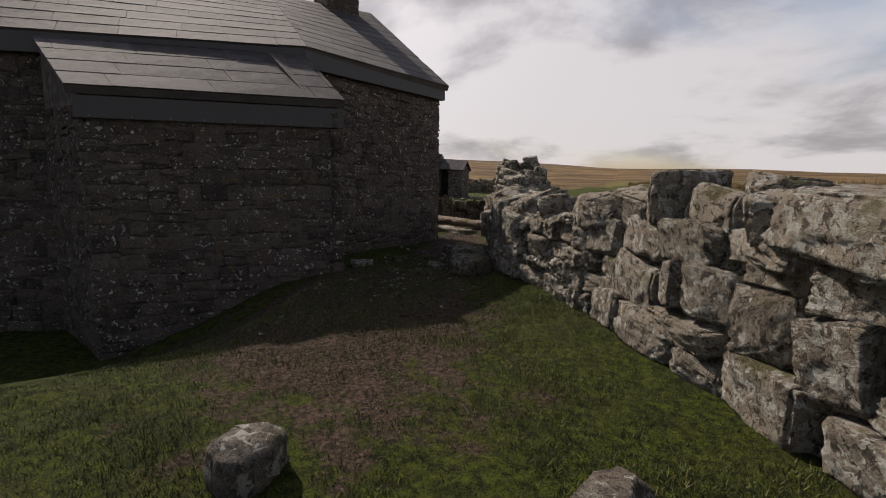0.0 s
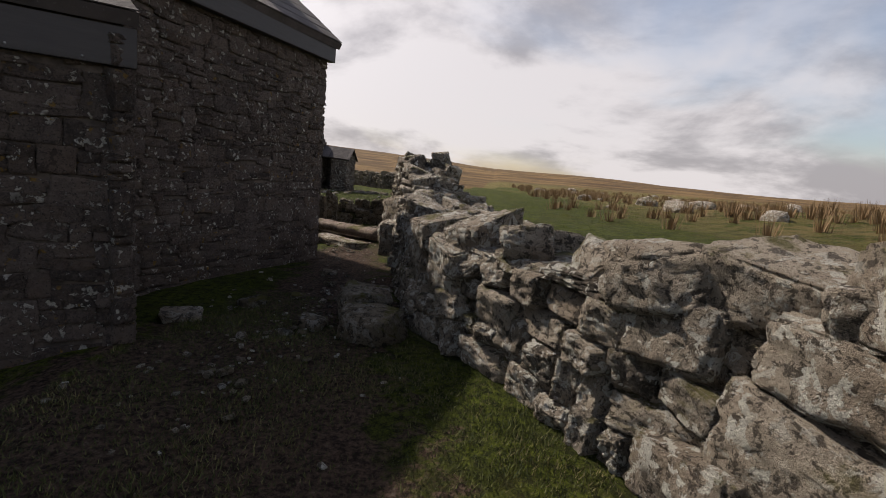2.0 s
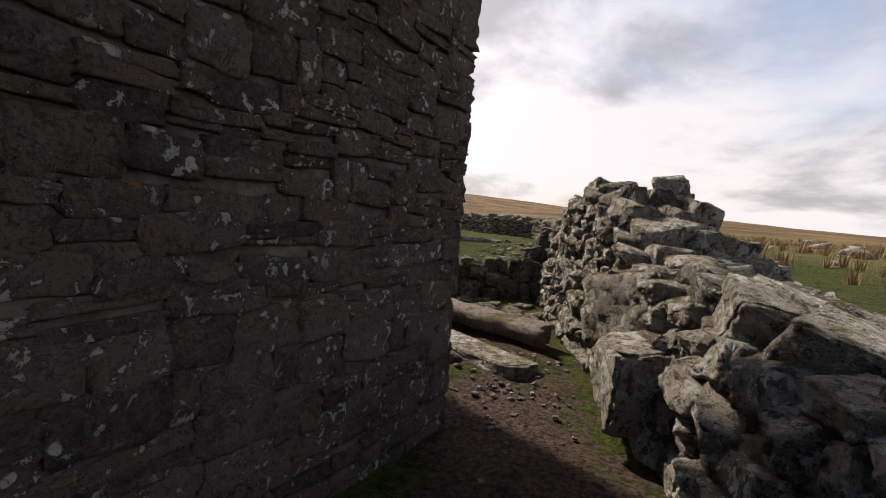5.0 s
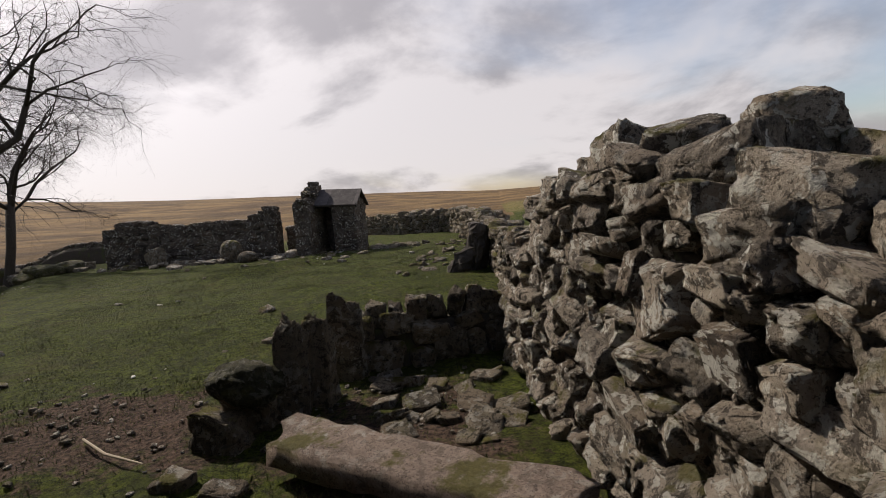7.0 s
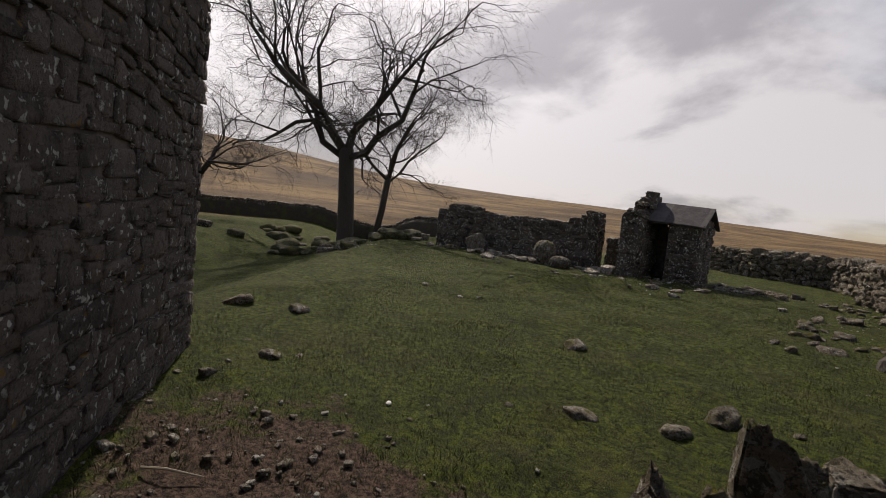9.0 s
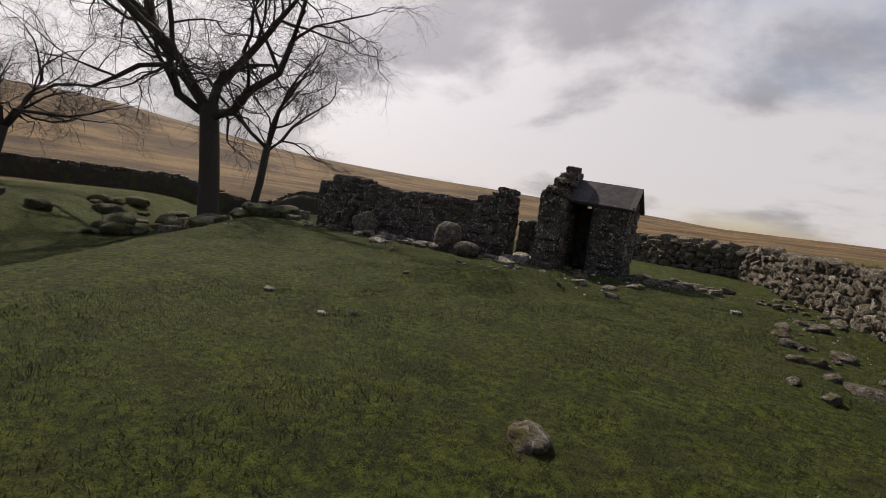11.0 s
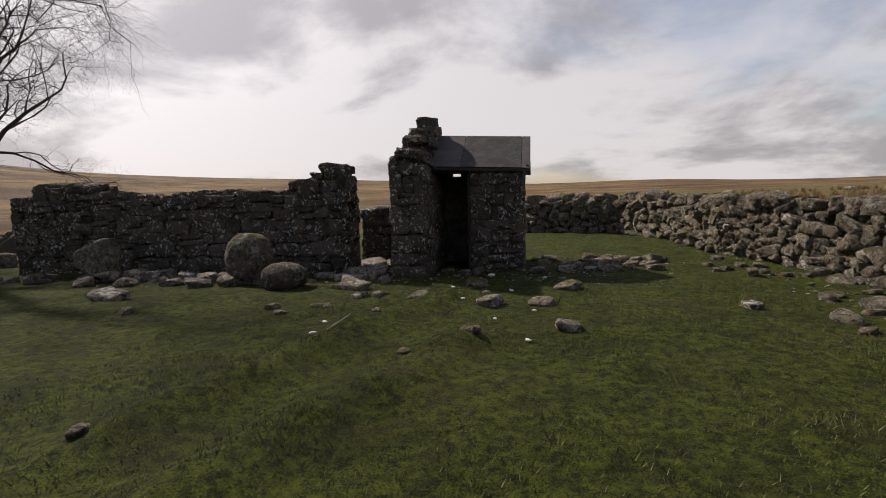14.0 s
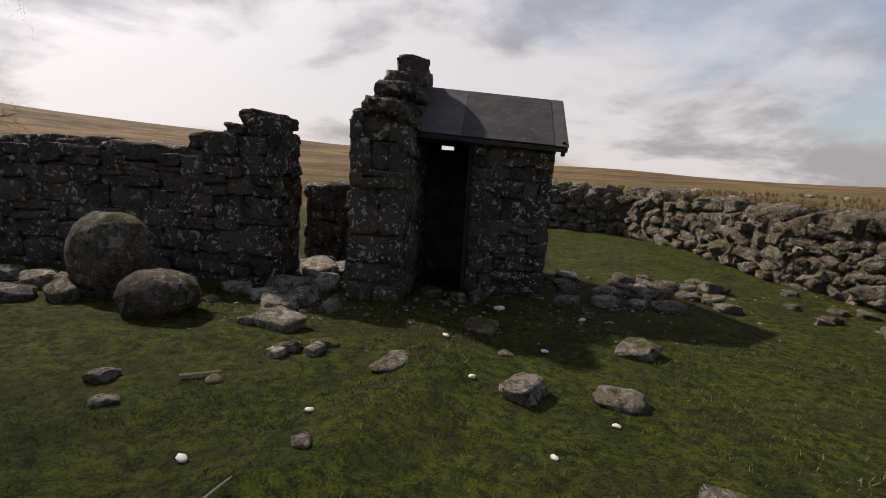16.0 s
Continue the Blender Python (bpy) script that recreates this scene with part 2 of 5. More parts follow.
def part(name, bm, mat, parent=None, label="", soft=False):
    """One mesh object under a thing or a part."""
    ob = new(name, mesh_of(name, bm, mat, soft))
    ob.parent = parent
    return tagged(ob, label)


def thing(name, label, category, group="", kind="", at=(0, 0, 0)):
    ob = new(name)
    ob.location = at
    return tagged(ob, label, category, group, kind)


def box(bm, lo, hi, m=Matrix.Identity(4), bevel=0.0):
    lo, hi = Vector(lo), Vector(hi)
    made = bmesh.ops.create_cube(bm, size=1.0, matrix=m @ Matrix.Translation((lo + hi) / 2) @ Matrix.Diagonal((*(hi - lo), 1)))
    if bevel:
        edges = list({e for v in made["verts"] for e in v.link_edges})
        bmesh.ops.bevel(bm, geom=edges, offset=bevel, segments=2, affect="EDGES")


def prism(bm, outline, low, high):
    """An upright prism over a plan outline (counter-clockwise)."""
    a = [bm.verts.new((x, y, low)) for x, y in outline]
    b = [bm.verts.new((x, y, high)) for x, y in outline]
    bm.faces.new(b), bm.faces.new(a[::-1])
    for i in range(len(a)):
        j = (i + 1) % len(a)
        bm.faces.new((a[i], a[j], b[j], b[i]))


def tube(bm, points, radii, sides=6):
    rings = []
    for i, p in enumerate(points):
        ahead = (points[min(i + 1, len(points) - 1)] - points[max(i - 1, 0)]).normalized()
        side = ahead.orthogonal().normalized()
        over = ahead.cross(side)
        rings.append([bm.verts.new(p + radii[i] * (math.cos(a) * side + math.sin(a) * over)) for a in (2 * math.pi * k / sides for k in range(sides))])
    for lower, upper in zip(rings, rings[1:]):
        best = min(range(sides), key=lambda s: (upper[s].co - lower[0].co).length)
        for k in range(sides):
            bm.faces.new((lower[k], lower[(k + 1) % sides], upper[(k + 1 + best) % sides], upper[(k + best) % sides]))
    bm.faces.new(rings[0][::-1]), bm.faces.new(rings[-1])


def rock_mesh(name, seed, level, mat, square=3.2, cuts=9, rough=0.10):
    """A boulder about one unit across. Low squareness: rounded by weather; high: a broken block with flat faces."""
    rnd = random.Random(seed)
    bm = bmesh.new()
    if square < 4.2:
        bmesh.ops.create_icosphere(bm, subdivisions=level, radius=1.0)
        planes = [(Vector((rnd.gauss(0, 1), rnd.gauss(0, 1), rnd.gauss(0, 1))).normalized(), rnd.uniform(0.74, 1.04)) for _ in range(cuts)]
        for v in bm.verts:
            c = v.co / (abs(v.co.x) ** square + abs(v.co.y) ** square + abs(v.co.z) ** square) ** (1 / square)
            for n, d in planes:
                c = c - n * max(0.0, c.dot(n) - d) * 0.97
            v.co = c
    else:
        for sx in (-1, 1):
            for sy in (-1, 1):
                for sz in (-1, 1):
                    bm.verts.new([k * rnd.uniform(0.62, 1.0) for k in (sx, sy, sz)])
        for _ in range(cuts):
            p = Vector((rnd.uniform(-1, 1), rnd.uniform(-1, 1), rnd.uniform(-1, 1)))
            bm.verts.new(p / max(abs(p.x), abs(p.y), abs(p.z)) * rnd.uniform(0.86, 1.03))
        hull = bmesh.ops.convex_hull(bm, input=list(bm.verts))
        bmesh.ops.delete(bm, geom=[v for v in bm.verts if not v.link_faces], context="VERTS")
        bmesh.ops.dissolve_limit(bm, angle_limit=radians(14), verts=list(bm.verts), edges=list(bm.edges))
        bmesh.ops.bevel(bm, geom=list(bm.edges), offset=0.07, segments=2, affect="EDGES", clamp_overlap=True)
        bmesh.ops.triangulate(bm, faces=list(bm.faces))
        longest = {2: 0.62, 3: 0.34, 4: 0.19}[level]
        for _ in range(4):
            edges = [e for e in bm.edges if e.calc_length() > longest]
            if not edges:
                break
            bmesh.ops.subdivide_edges(bm, edges=edges, cuts=1)
            bmesh.ops.triangulate(bm, faces=list(bm.faces))
    for v in bm.verts:
        c = v.co
        lump = noise.fractal(c * 1.1 + Vector((seed * 7.1, 0, 0)), 0.9, 2.1, 3)
        pits = noise.fractal(c * 4.5 + Vector((0, seed * 3.3, 0)), 0.7, 2.3, 4)
        v.co = (c * (1 + rough * 0.5 * lump + rough * 0.42 * pits)) * 0.5
    return mesh_of(name, bm, mat, True)


def rock_set(name, mat, count, level, seed, **kw):
    return [rock_mesh(name, seed + k, level, mat, **kw) for k in range(count)]


BIG = rock_set("stone", GRANITE, 10, 4, 10, square=6.0, cuts=9, rough=0.15)
MID = rock_set("stone", GRANITE, 12, 3, 40, square=6.0, cuts=12, rough=0.17)
SMALL = rock_set("stone", GRANITE, 10, 2, 70, square=5.0, rough=0.16)
PALE = rock_set("stone", PALE_GRANITE, 10, 3, 100, square=5.0, cuts=13, rough=0.17)

MOSS = rock_set("stone", MOSSY, 8, 3, 160, square=4.5, cuts=11, rough=0.2)
DARK = rock_set("stone", MOSSY, 8, 2, 175, square=5.0, cuts=10, rough=0.18)


def turned(rnd, amount):
    return Euler([rnd.uniform(-amount, amount) for _ in range(3)]).to_matrix().to_4x4()


def stone(mesh, at, size, spin=None, parent=None, name="stone"):
    ob = new(name, mesh)
    ob.parent = parent
    ob.matrix_basis = Matrix.Translation(at) @ (spin or Matrix.Identity(4)) @ Matrix.Diagonal((*size, 1))
    return ob


def joined(meshes_at, name, mat, parent, soft=True):
    """Many copies of small meshes written as one mesh of kind stuff."""
    verts, faces, base = [], [], 0
    for me, m in meshes_at:
        co = np.empty(len(me.vertices) * 3)
        me.vertices.foreach_get("co", co)
        a = np.array(m)
        co = co.reshape(-1, 3) @ a[:3, :3].T + a[:3, 3]
        verts.append(co)
        tri = np.empty(len(me.polygons) * 3, int)
        me.polygons.foreach_get("vertices", tri)
        faces.append(tri.reshape(-1, 3) + base)
        base += len(co)
    if not verts:
        return None
    me = bpy.data.meshes.new(name)
    me.from_pydata(np.concatenate(verts), [], np.concatenate(faces).tolist())
    me.materials.append(mat)
    if soft:
        me.shade_smooth()
    ob = new(name, me)
    ob.parent = parent
    return tagged(ob, kind="stuff")


# ---------------------------------------------------------------- the plan
A0, A1 = Vector((-1.45, 5.05)), Vector((1.06, 7.02))           # front of the annexe
W0, W1 = Vector((-5.6, 4.25)), Vector((-0.02, 7.66))           # back wall of the house, and its bend
C0, C1 = Vector((0.93, 11.40)), Vector((-5.0, 15.62))          # the gable: near and far corner
EAVE, RIDGE = 3.14, 5.75
FACE = [(8.4, -5.0), (7.1, 0.5), (6.0, 3.5), (5.35, 4.75), (4.75, 6.0), (4.0, 7.15), (3.1, 8.2), (2.75, 9.4), (2.4, 10.6), (2.2, 11.6),
        (2.0, 12.6), (1.65, 13.8), (1.4, 14.8), (1.1, 16.3), (1.15, 18.5), (1.05, 20.8), (0.75, 23.0), (0.5, 25.6), (0.3, 28.7), (-0.45, 31.2),
        (-0.6, 34.0), (-1.5, 36.2), (-3.6, 36.6), (-7.0, 38.5)]


def inside_field(x, y):
    """Metres by which a place lies east of the long wall's line (negative: west)."""
    best, side = 1e9, 0.0
    for (ax, ay), (bx, by) in zip(FACE, FACE[1:]):
        dx, dy = bx - ax, by - ay
        t = min(1.0, max(0.0, ((x - ax) * dx + (y - ay) * dy) / (dx * dx + dy * dy)))
        px, py = x - ax - t * dx, y - ay - t * dy
        d = math.hypot(px, py)
        if d < best:
            best, side = d, dx * py - dy * px
    return -best if side > 0 else best


def ground_z(x, y):
    u = (A0 - A1).normalized()
    rel = Vector((x, y)) - A1
    along, out = rel.dot(u), rel.dot(Vector((-u.y, u.x)))
    z = -1.0 * smooth(0.2, 3.4, along) * (1 - smooth(0.6, 3.6, abs(out) if out > 0 else 0)) * (1 - smooth(5, 9, along))
    z += 0.10 * smooth(17, 24, y) * (1 - smooth(45, 60, y))
    z -= 0.5 * smooth(9, 27, -x) * smooth(8, 22, y)
    z += 0.35 * math.exp(-((x + 19.5) ** 2 + (y - 27.5) ** 2) / 12.0)
    hill = noise.noise((x * 1.7, y * 1.7, 6.3))
    z += 0.030 * noise.noise((x * 0.8, y * 0.8, 0.3)) + 0.022 * noise.noise((x * 2.9, y * 2.9, 1.3)) + 0.16 * max(0.0, hill - 0.35)
    if x > -9:
        east = inside_field(x, y) if -8 < x < 25 and -8 < y < 45 else max(0.0, x - 2)
        z += 0.45 * smooth(0.3, 3.0, east) + 0.014 * max(0.0, east - 3) * (1 - smooth(60, 160, east)) + 1.2 * smooth(5, 24, east) * (1 - smooth(20, 36, y)) * smooth(-40, -5, y) * (1 - smooth(60, 140, east))
    if -9 < x < -3 and 20 < y < 28:
        for ax, ay, bx, by in ((-4.9, 27.2, -6.4, 22.4), (-4.5, 25.2, -5.6, 22.0)):
            dx, dy = bx - ax, by - ay
            q = ((x - ax) * dx + (y - ay) * dy) / (dx * dx + dy * dy)
            off = (x - ax - q * dx) * dy - (y - ay - q * dy) * dx
            off = off / math.hypot(dx, dy) + 0.15 * noise.noise((q * 4, ax, 0))
            z += 0.17 * math.exp(-(off / 0.24) ** 2) * smooth(-0.05, 0.1, q) * (1 - smooth(0.85, 1.05, q)) * (0.7 + 0.5 * noise.noise((x * 3, y * 3, 2)))
    r = math.hypot(x, y - 18)
    if r > 30:
        az = math.degrees(math.atan2(x, y - 18))
        tilt = 0.036 + 0.060 * math.exp(-((az + 70) / 25) ** 2) + 0.004 * math.sin(az * 0.16) + 0.003 * math.exp(-((az - 30) / 22) ** 2)
        tilt -= 0.024 * smooth(-14, 8, az) * (1 - smooth(60, 110, az))
        z += tilt * (r - 30) * smooth(30, 420, r) * (1 - 0.35 * smooth(700, 1500, r))
        z += (r / 900) * 2.2 * noise.noise((x * 0.006, y * 0.006, 5.0)) + 0.25 * noise.noise((x * 0.06, y * 0.06, 2.0)) * smooth(30, 60, r)
    return z


def steps(stops):
    out = []
    for (a, s), (b, _) in zip(stops, stops[1:]):
        out += list(np.arange(a, b - s * 0.3, s))
    return out + [stops[-1][0]]


def make_ground():
    xs = steps([(-1900, 130), (-600, 45), (-150, 12), (-40, 2.0), (-16, 0.6), (-7, 0.14), (7, 0.35), (16, 1.6), (40, 9), (150, 45), (600, 130), (1900, 1)])
    ys = steps([(-700, 90), (-150, 20), (-30, 3), (-6, 0.5), (0.5, 0.14), (27, 0.35), (40, 1.8), (70, 8), (170, 40), (700, 130), (2100, 1)])
    verts, mud, moor = [], [], []
    for y in ys:
        for x in xs:
            z = ground_z(x, y)
            m = 0.95 * math.exp(-(((x - 2.0) / 0.95) ** 2 + ((y - 8.6) / 2.8) ** 2)) + 0.85 * math.exp(-(((x - 2.3) / 1.5) ** 2 + ((y - 5.6) / 1.7) ** 2)) + 0.5 * math.exp(-(((x - 3.4) / 1.6) ** 2 + ((y - 3.4) / 1.4) ** 2))
            m += 0.75 * math.exp(-(((x - 1.2) / 0.7) ** 2 + ((y - 11.8) / 1.6) ** 2)) + 0.95 * math.exp(-(((x + 2.4) / 1.7) ** 2 + ((y - 15.0) / 0.95) ** 2))
            m += 0.5 * math.exp(-(((x + 5.2) / 1.6) ** 2 + ((y - 29.0) / 0.9) ** 2)) + 0.5 * math.exp(-(((x - 0.4) / 1.0) ** 2 + ((y - 15.3) / 0.9) ** 2))
            m += 0.6 * math.exp(-(((x - 0.5) / 1.0) ** 2 + ((y - 13.9) / 1.1) ** 2)) + 0.65 * math.exp(-(((x + 2.7) / 1.5) ** 2 + ((y - 29.6) / 0.8) ** 2))
            m += 0.36 * math.exp(-(((x + 0.3) / 2.5) ** 2 + ((y - 5.2) / 2.5) ** 2))
            r = math.hypot(x + 3, y - 20)
            east = inside_field(x, y) if -8 < x < 25 and -8 < y < 45 else (x if x > 2 else 0)
            far = smooth(16, 60, r) * 0.62 + smooth(70, 190, r) * 0.45
            if east < 0.2 and y < 33 and x > -27:
                far = 0.0
            elif x < 2:
                far = max(far, 0.9 * max(smooth(33, 42, y), smooth(-28, -36, x)))
            if x > 2:
                far = max(far, 0.52 * smooth(2, 11, east))
            z += -0.05 * m * max(0.0, 0.3 + noise.noise((x * 6, y * 6, 9.0)))
            verts.append((x, y, z)), mud.append(m), moor.append(min(1.0, far))
    nx = len(xs)
    faces = [(j * nx + i, j * nx + i + 1, (j + 1) * nx + i + 1, (j + 1) * nx + i) for j in range(len(ys) - 1) for i in range(nx - 1)]
    me = bpy.data.meshes.new("ground")
    me.from_pydata(verts, [], faces)
    me.materials.append(TURF)
    for name, values in (("mud", mud), ("moor", moor)):
        me.attributes.new(name, "FLOAT", "POINT").data.foreach_set("value", values)
    me.shade_smooth()
    return tagged(new("ground", me), "cropped green turf with bare mud, running out to brown moor", "ground", kind="structure")


make_ground()


# ---------------------------------------------------------------- walls of loose stone
def along(line):
    """A function from metres along a plan line to place and heading."""
    pts = [Vector(p) for p in line]
    marks = [0.0]
    for a, b in zip(pts, pts[1:]):
        marks.append(marks[-1] + (b - a).length)

    def at(s):
        s = min(max(s, 0.0), marks[-1] - 1e-6)
        k = max(i for i in range(len(pts) - 1) if marks[i] <= s)
        d = (pts[k + 1] - pts[k]).normalized()
        return pts[k] + d * (s - marks[k]), d
    return at, marks[-1]


def core(name, line, height, thick, parent, inset=0.12, mat=EARTH):
    """The dark filling inside a stone wall; the face lies on the left of the line's heading, the body on its right."""
    at, length = along(line)
    bm = bmesh.new()
    rings = []
    count = max(2, int(length / 0.35))
    for i in range(count + 1):
        s = length * i / count
        p, d = at(s)
        out = Vector((d.y, -d.x))
        h, t = height(s), thick(s) if callable(thick) else thick
        a, b = p + out * inset, p + out * (t - inset)
        lo_a, lo_b = ground_z(*a) - 0.25, ground_z(*b) - 0.25
        g = ground_z(*p)
        wob = 0.05 * noise.noise((s * 2.0, 0, 3.3))
        ring = [(a.x, a.y, lo_a), (a.x, a.y, g + h * 0.8), ((a.x * 2 + b.x) / 3, (a.y * 2 + b.y) / 3, g + h - 0.1 + wob), ((a.x + 2 * b.x) / 3, (a.y + 2 * b.y) / 3, g + h - 0.12 - wob), (b.x, b.y, g + h * 0.72), (b.x, b.y, lo_b)]
        rings.append([bm.verts.new(c) for c in ring])
    for r, q in zip(rings, rings[1:]):
        for k in range(5):
            bm.faces.new((r[k], q[k], q[k + 1], r[k + 1]))
    bm.faces.new(rings[0]), bm.faces.new(rings[-1][::-1])
    return part(name, bm, mat, parent, "dark earth and rubble core", True)


def build_face(line, height, size, seed, meshes, depth=0.4, batter=0.08, jitter=0.14, skip=None):
    """Stones laid in uneven courses on the left face of a line: a list of mesh and matrix."""
    rnd = random.Random(seed)
    at, length = along(line)
    out = []
    s = 0.0
    level = {}

    def top_at(s):
        return level.get(int(s / 0.06), 0.0)

    reach = max(height(length * k / 40) for k in range(41))
    course = 0
    while course < 40:
        s = rnd.uniform(-0.3, 0.0)
        laid = False
        while s < length:
            ln, hh = size(s)
            ln, hh = ln * rnd.choice((0.55, 0.75, 1.0, 1.0, 1.3, 1.6)) * rnd.uniform(0.9, 1.1), hh * rnd.uniform(0.6, 1.4)
            mid = s + ln / 2
            if mid > length:
                break
            low = sorted(top_at(s + ln * k / 6) for k in range(7))[2]
            want = height(mid)
            if low < want - 0.05:
                hh = min(hh, max(0.10, want - low + 0.05))
                p, d = at(mid)
                side = Vector((d.y, -d.x))
                deep = depth * rnd.uniform(0.8, 1.2)
                c = p + side * (deep * 0.36 + batter * low + rnd.uniform(-0.04, 0.05))
                m = Matrix.Translation((c.x, c.y, ground_z(p.x, p.y) + low + hh * 0.5 - 0.03)) @ Matrix.Rotation(math.atan2(d.y, d.x), 4, "Z") @ turned(rnd, jitter)
                if rnd.random() < 0.5:
                    m = m @ Matrix.Rotation(math.pi, 4, "Z")
                if skip is None or not skip(mid, low + hh / 2):
                    out.append((rnd.choice(meshes), m, (ln * 1.05, deep * 1.1, hh * 1.10)))
                for k in range(int(s / 0.06), int((s + ln) / 0.06) + 1):
                    level[k] = low + hh * 0.97
                laid = True
            s += ln * rnd.uniform(0.93, 1.02)
        course += 1
        if not laid:
            break
    return out


def lay(stones, parent, limit=290, key=None, name="stone", stuff_mat=GRANITE):
    """The first stones as parts, the rest as one joined mesh."""
    if key:
        stones = sorted(stones, key=key)
    for me, m, size in stones[:limit]:
        ob = new(name, me)
        ob.parent = parent
        ob.matrix_basis = m @ Matrix.Diagonal((*size, 1))
    joined([(me, m @ Matrix.Diagonal((*size, 1))) for me, m, size in stones[limit:]], "rubble_fill", stuff_mat, parent)


def curve(stops):
    def at(s):
        return float(np.interp(s, [a for a, _ in stops], [b for _, b in stops]))
    return at


def filler(line, height, seed, parent, size, mat, meshes, inset=0.03):
    """Small stones wedged into the joints of a face, as one joined mesh."""
    back = [(x + inset, y) for x, y in line]
    stones = build_face(back, lambda s: height(s) * 0.97, lambda s: size, seed, meshes, size[0] * 0.9, jitter=0.6)
    joined([(me, m @ Matrix.Diagonal((*sz, 1))) for me, m, sz in stones], "wedge_fill", mat, parent)


# the near wall of great boulders
NEAR_LINE = FACE[:8]
near_at, NEAR_LEN = along(NEAR_LINE)
near_h = curve([(0, 1.25), (6, 1.25), (9, 1.2), (11, 1.15), (12.5, 1.02), (NEAR_LEN - 1.2, 0.95), (NEAR_LEN, 0.88)])
near_wall = thing("boulder_wall", "dry stone wall of great lichened granite boulders beside the path", "stone wall")
core("core", NEAR_LINE, near_h, 0.95, near_wall, 0.16)
lay(build_face(NEAR_LINE, near_h, lambda s: (0.56, 0.34) if s < 11.5 else (0.38, 0.24), 3, BIG, 0.5), near_wall, key=None)


filler(NEAR_LINE, near_h, 203, near_wall, (0.16, 0.11), GRANITE, SMALL, 0.10)


def caps(line, height, seed, parent, meshes, gap, size, thick, lift=0.0):
    rnd = random.Random(seed)
    at, length = along(line)
    s = 0.2
    while s < length:
        p, d = at(s)
        side = Vector((d.y, -d.x))
        for row in range(2):
            k = size * rnd.uniform(0.7, 1.35)
            c = p + side * (thick * (0.3 + 0.42 * row) + rnd.uniform(-0.06, 0.06))
            h = height(s) - 0.12 * row + lift
            stone(rnd.choice(meshes), (c.x, c.y, ground_z(p.x, p.y) + h + k * 0.10), (k * 1.25, k, k * 0.72), Matrix.Rotation(rnd.uniform(0, 6.3), 4, "Z") @ turned(rnd, 0.3), parent)
        s += gap * rnd.uniform(0.7, 1.3)


caps(NEAR_LINE, near_h, 8, near_wall, BIG, 0.62, 0.46, 0.95)

# the tumbled part of the wall, with its spire of stacked stones
HEAP_LINE = FACE[7:14]
heap_at, HEAP_LEN = along(HEAP_LINE)
heap_h = curve([(0, 0.85), (1.2, 0.88), (2.3, 1.0), (3.3, 1.15), (4.0, 1.45), (4.8, 1.75), (5.6, 1.66), (6.6, 1.40), (HEAP_LEN, 1.10)])
heap = thing("tumbled_wall", "tumbled grey granite wall heaped up to a stack of stones", "stone wall")
core("core", HEAP_LINE, heap_h, 1.5, heap, 0.16)
lay(build_face(HEAP_LINE, heap_h, lambda s: (0.25, 0.18), 5, MID + PALE[:5], 0.42, jitter=0.42), heap)
caps(HEAP_LINE, heap_h, 9, heap, MID, 0.42, 0.36, 1.3)

filler(HEAP_LINE, heap_h, 205, heap, (0.13, 0.10), GRANITE, SMALL, 0.05)

# the wall running on round the yard
FAR_LINE = FACE[13:20]
far_h = curve([(0, 1.1), (2, 0.95), (5, 0.72), (6.4, 0.9), (7.4, 0.8), (9, 1.0), (10, 0.86), (11.2, 1.06), (12.4, 0.9), (13.6, 1.0), (15, 0.8), (16, 0.9)])
far_wall = thing("yard_wall", "low grey dry stone wall round the green yard", "stone wall")
core("core", FAR_LINE, far_h, 0.8, far_wall, 0.12)
lay(build_face(FAR_LINE, far_h, lambda s: (0.26, 0.17), 6, DARK + MOSS + SMALL[:3], 0.36, jitter=0.42), far_wall, stuff_mat=MOSSY)
caps(FAR_LINE, far_h, 11, far_wall, MOSS + SMALL[:3], 0.42, 0.34, 0.7)
filler(FAR_LINE, far_h, 206, far_wall, (0.15, 0.11), MOSSY, DARK, 0.05)
BANK_LINE = FACE[19:]
bank_h = curve([(0, 0.95), (3, 0.95), (6, 1.0), (12, 0.8)])
bank = thing("ruined_bank", "mossy collapsed stone bank behind the hut", "stone bank")
core("core", BANK_LINE, bank_h, 1.6, bank, 0.1)
lay(build_face(BANK_LINE, bank_h, lambda s: (0.34, 0.22), 7, DARK + MOSS, 0.36, jitter=0.5), bank, stuff_mat=MOSSY)
caps(BANK_LINE, bank_h, 12, bank, MOSS, 0.4, 0.42, 1.2)


# ---------------------------------------------------------------- the house
def wall_frame(a, b):
    """A frame with x along the wall, z up and y into it."""
    d = (b - a).normalized()
    return Matrix(((d.x, -d.y, 0, a.x), (d.y, d.x, 0, a.y), (0, 0, 1, 0), (0, 0, 0, 1))), (b - a).length


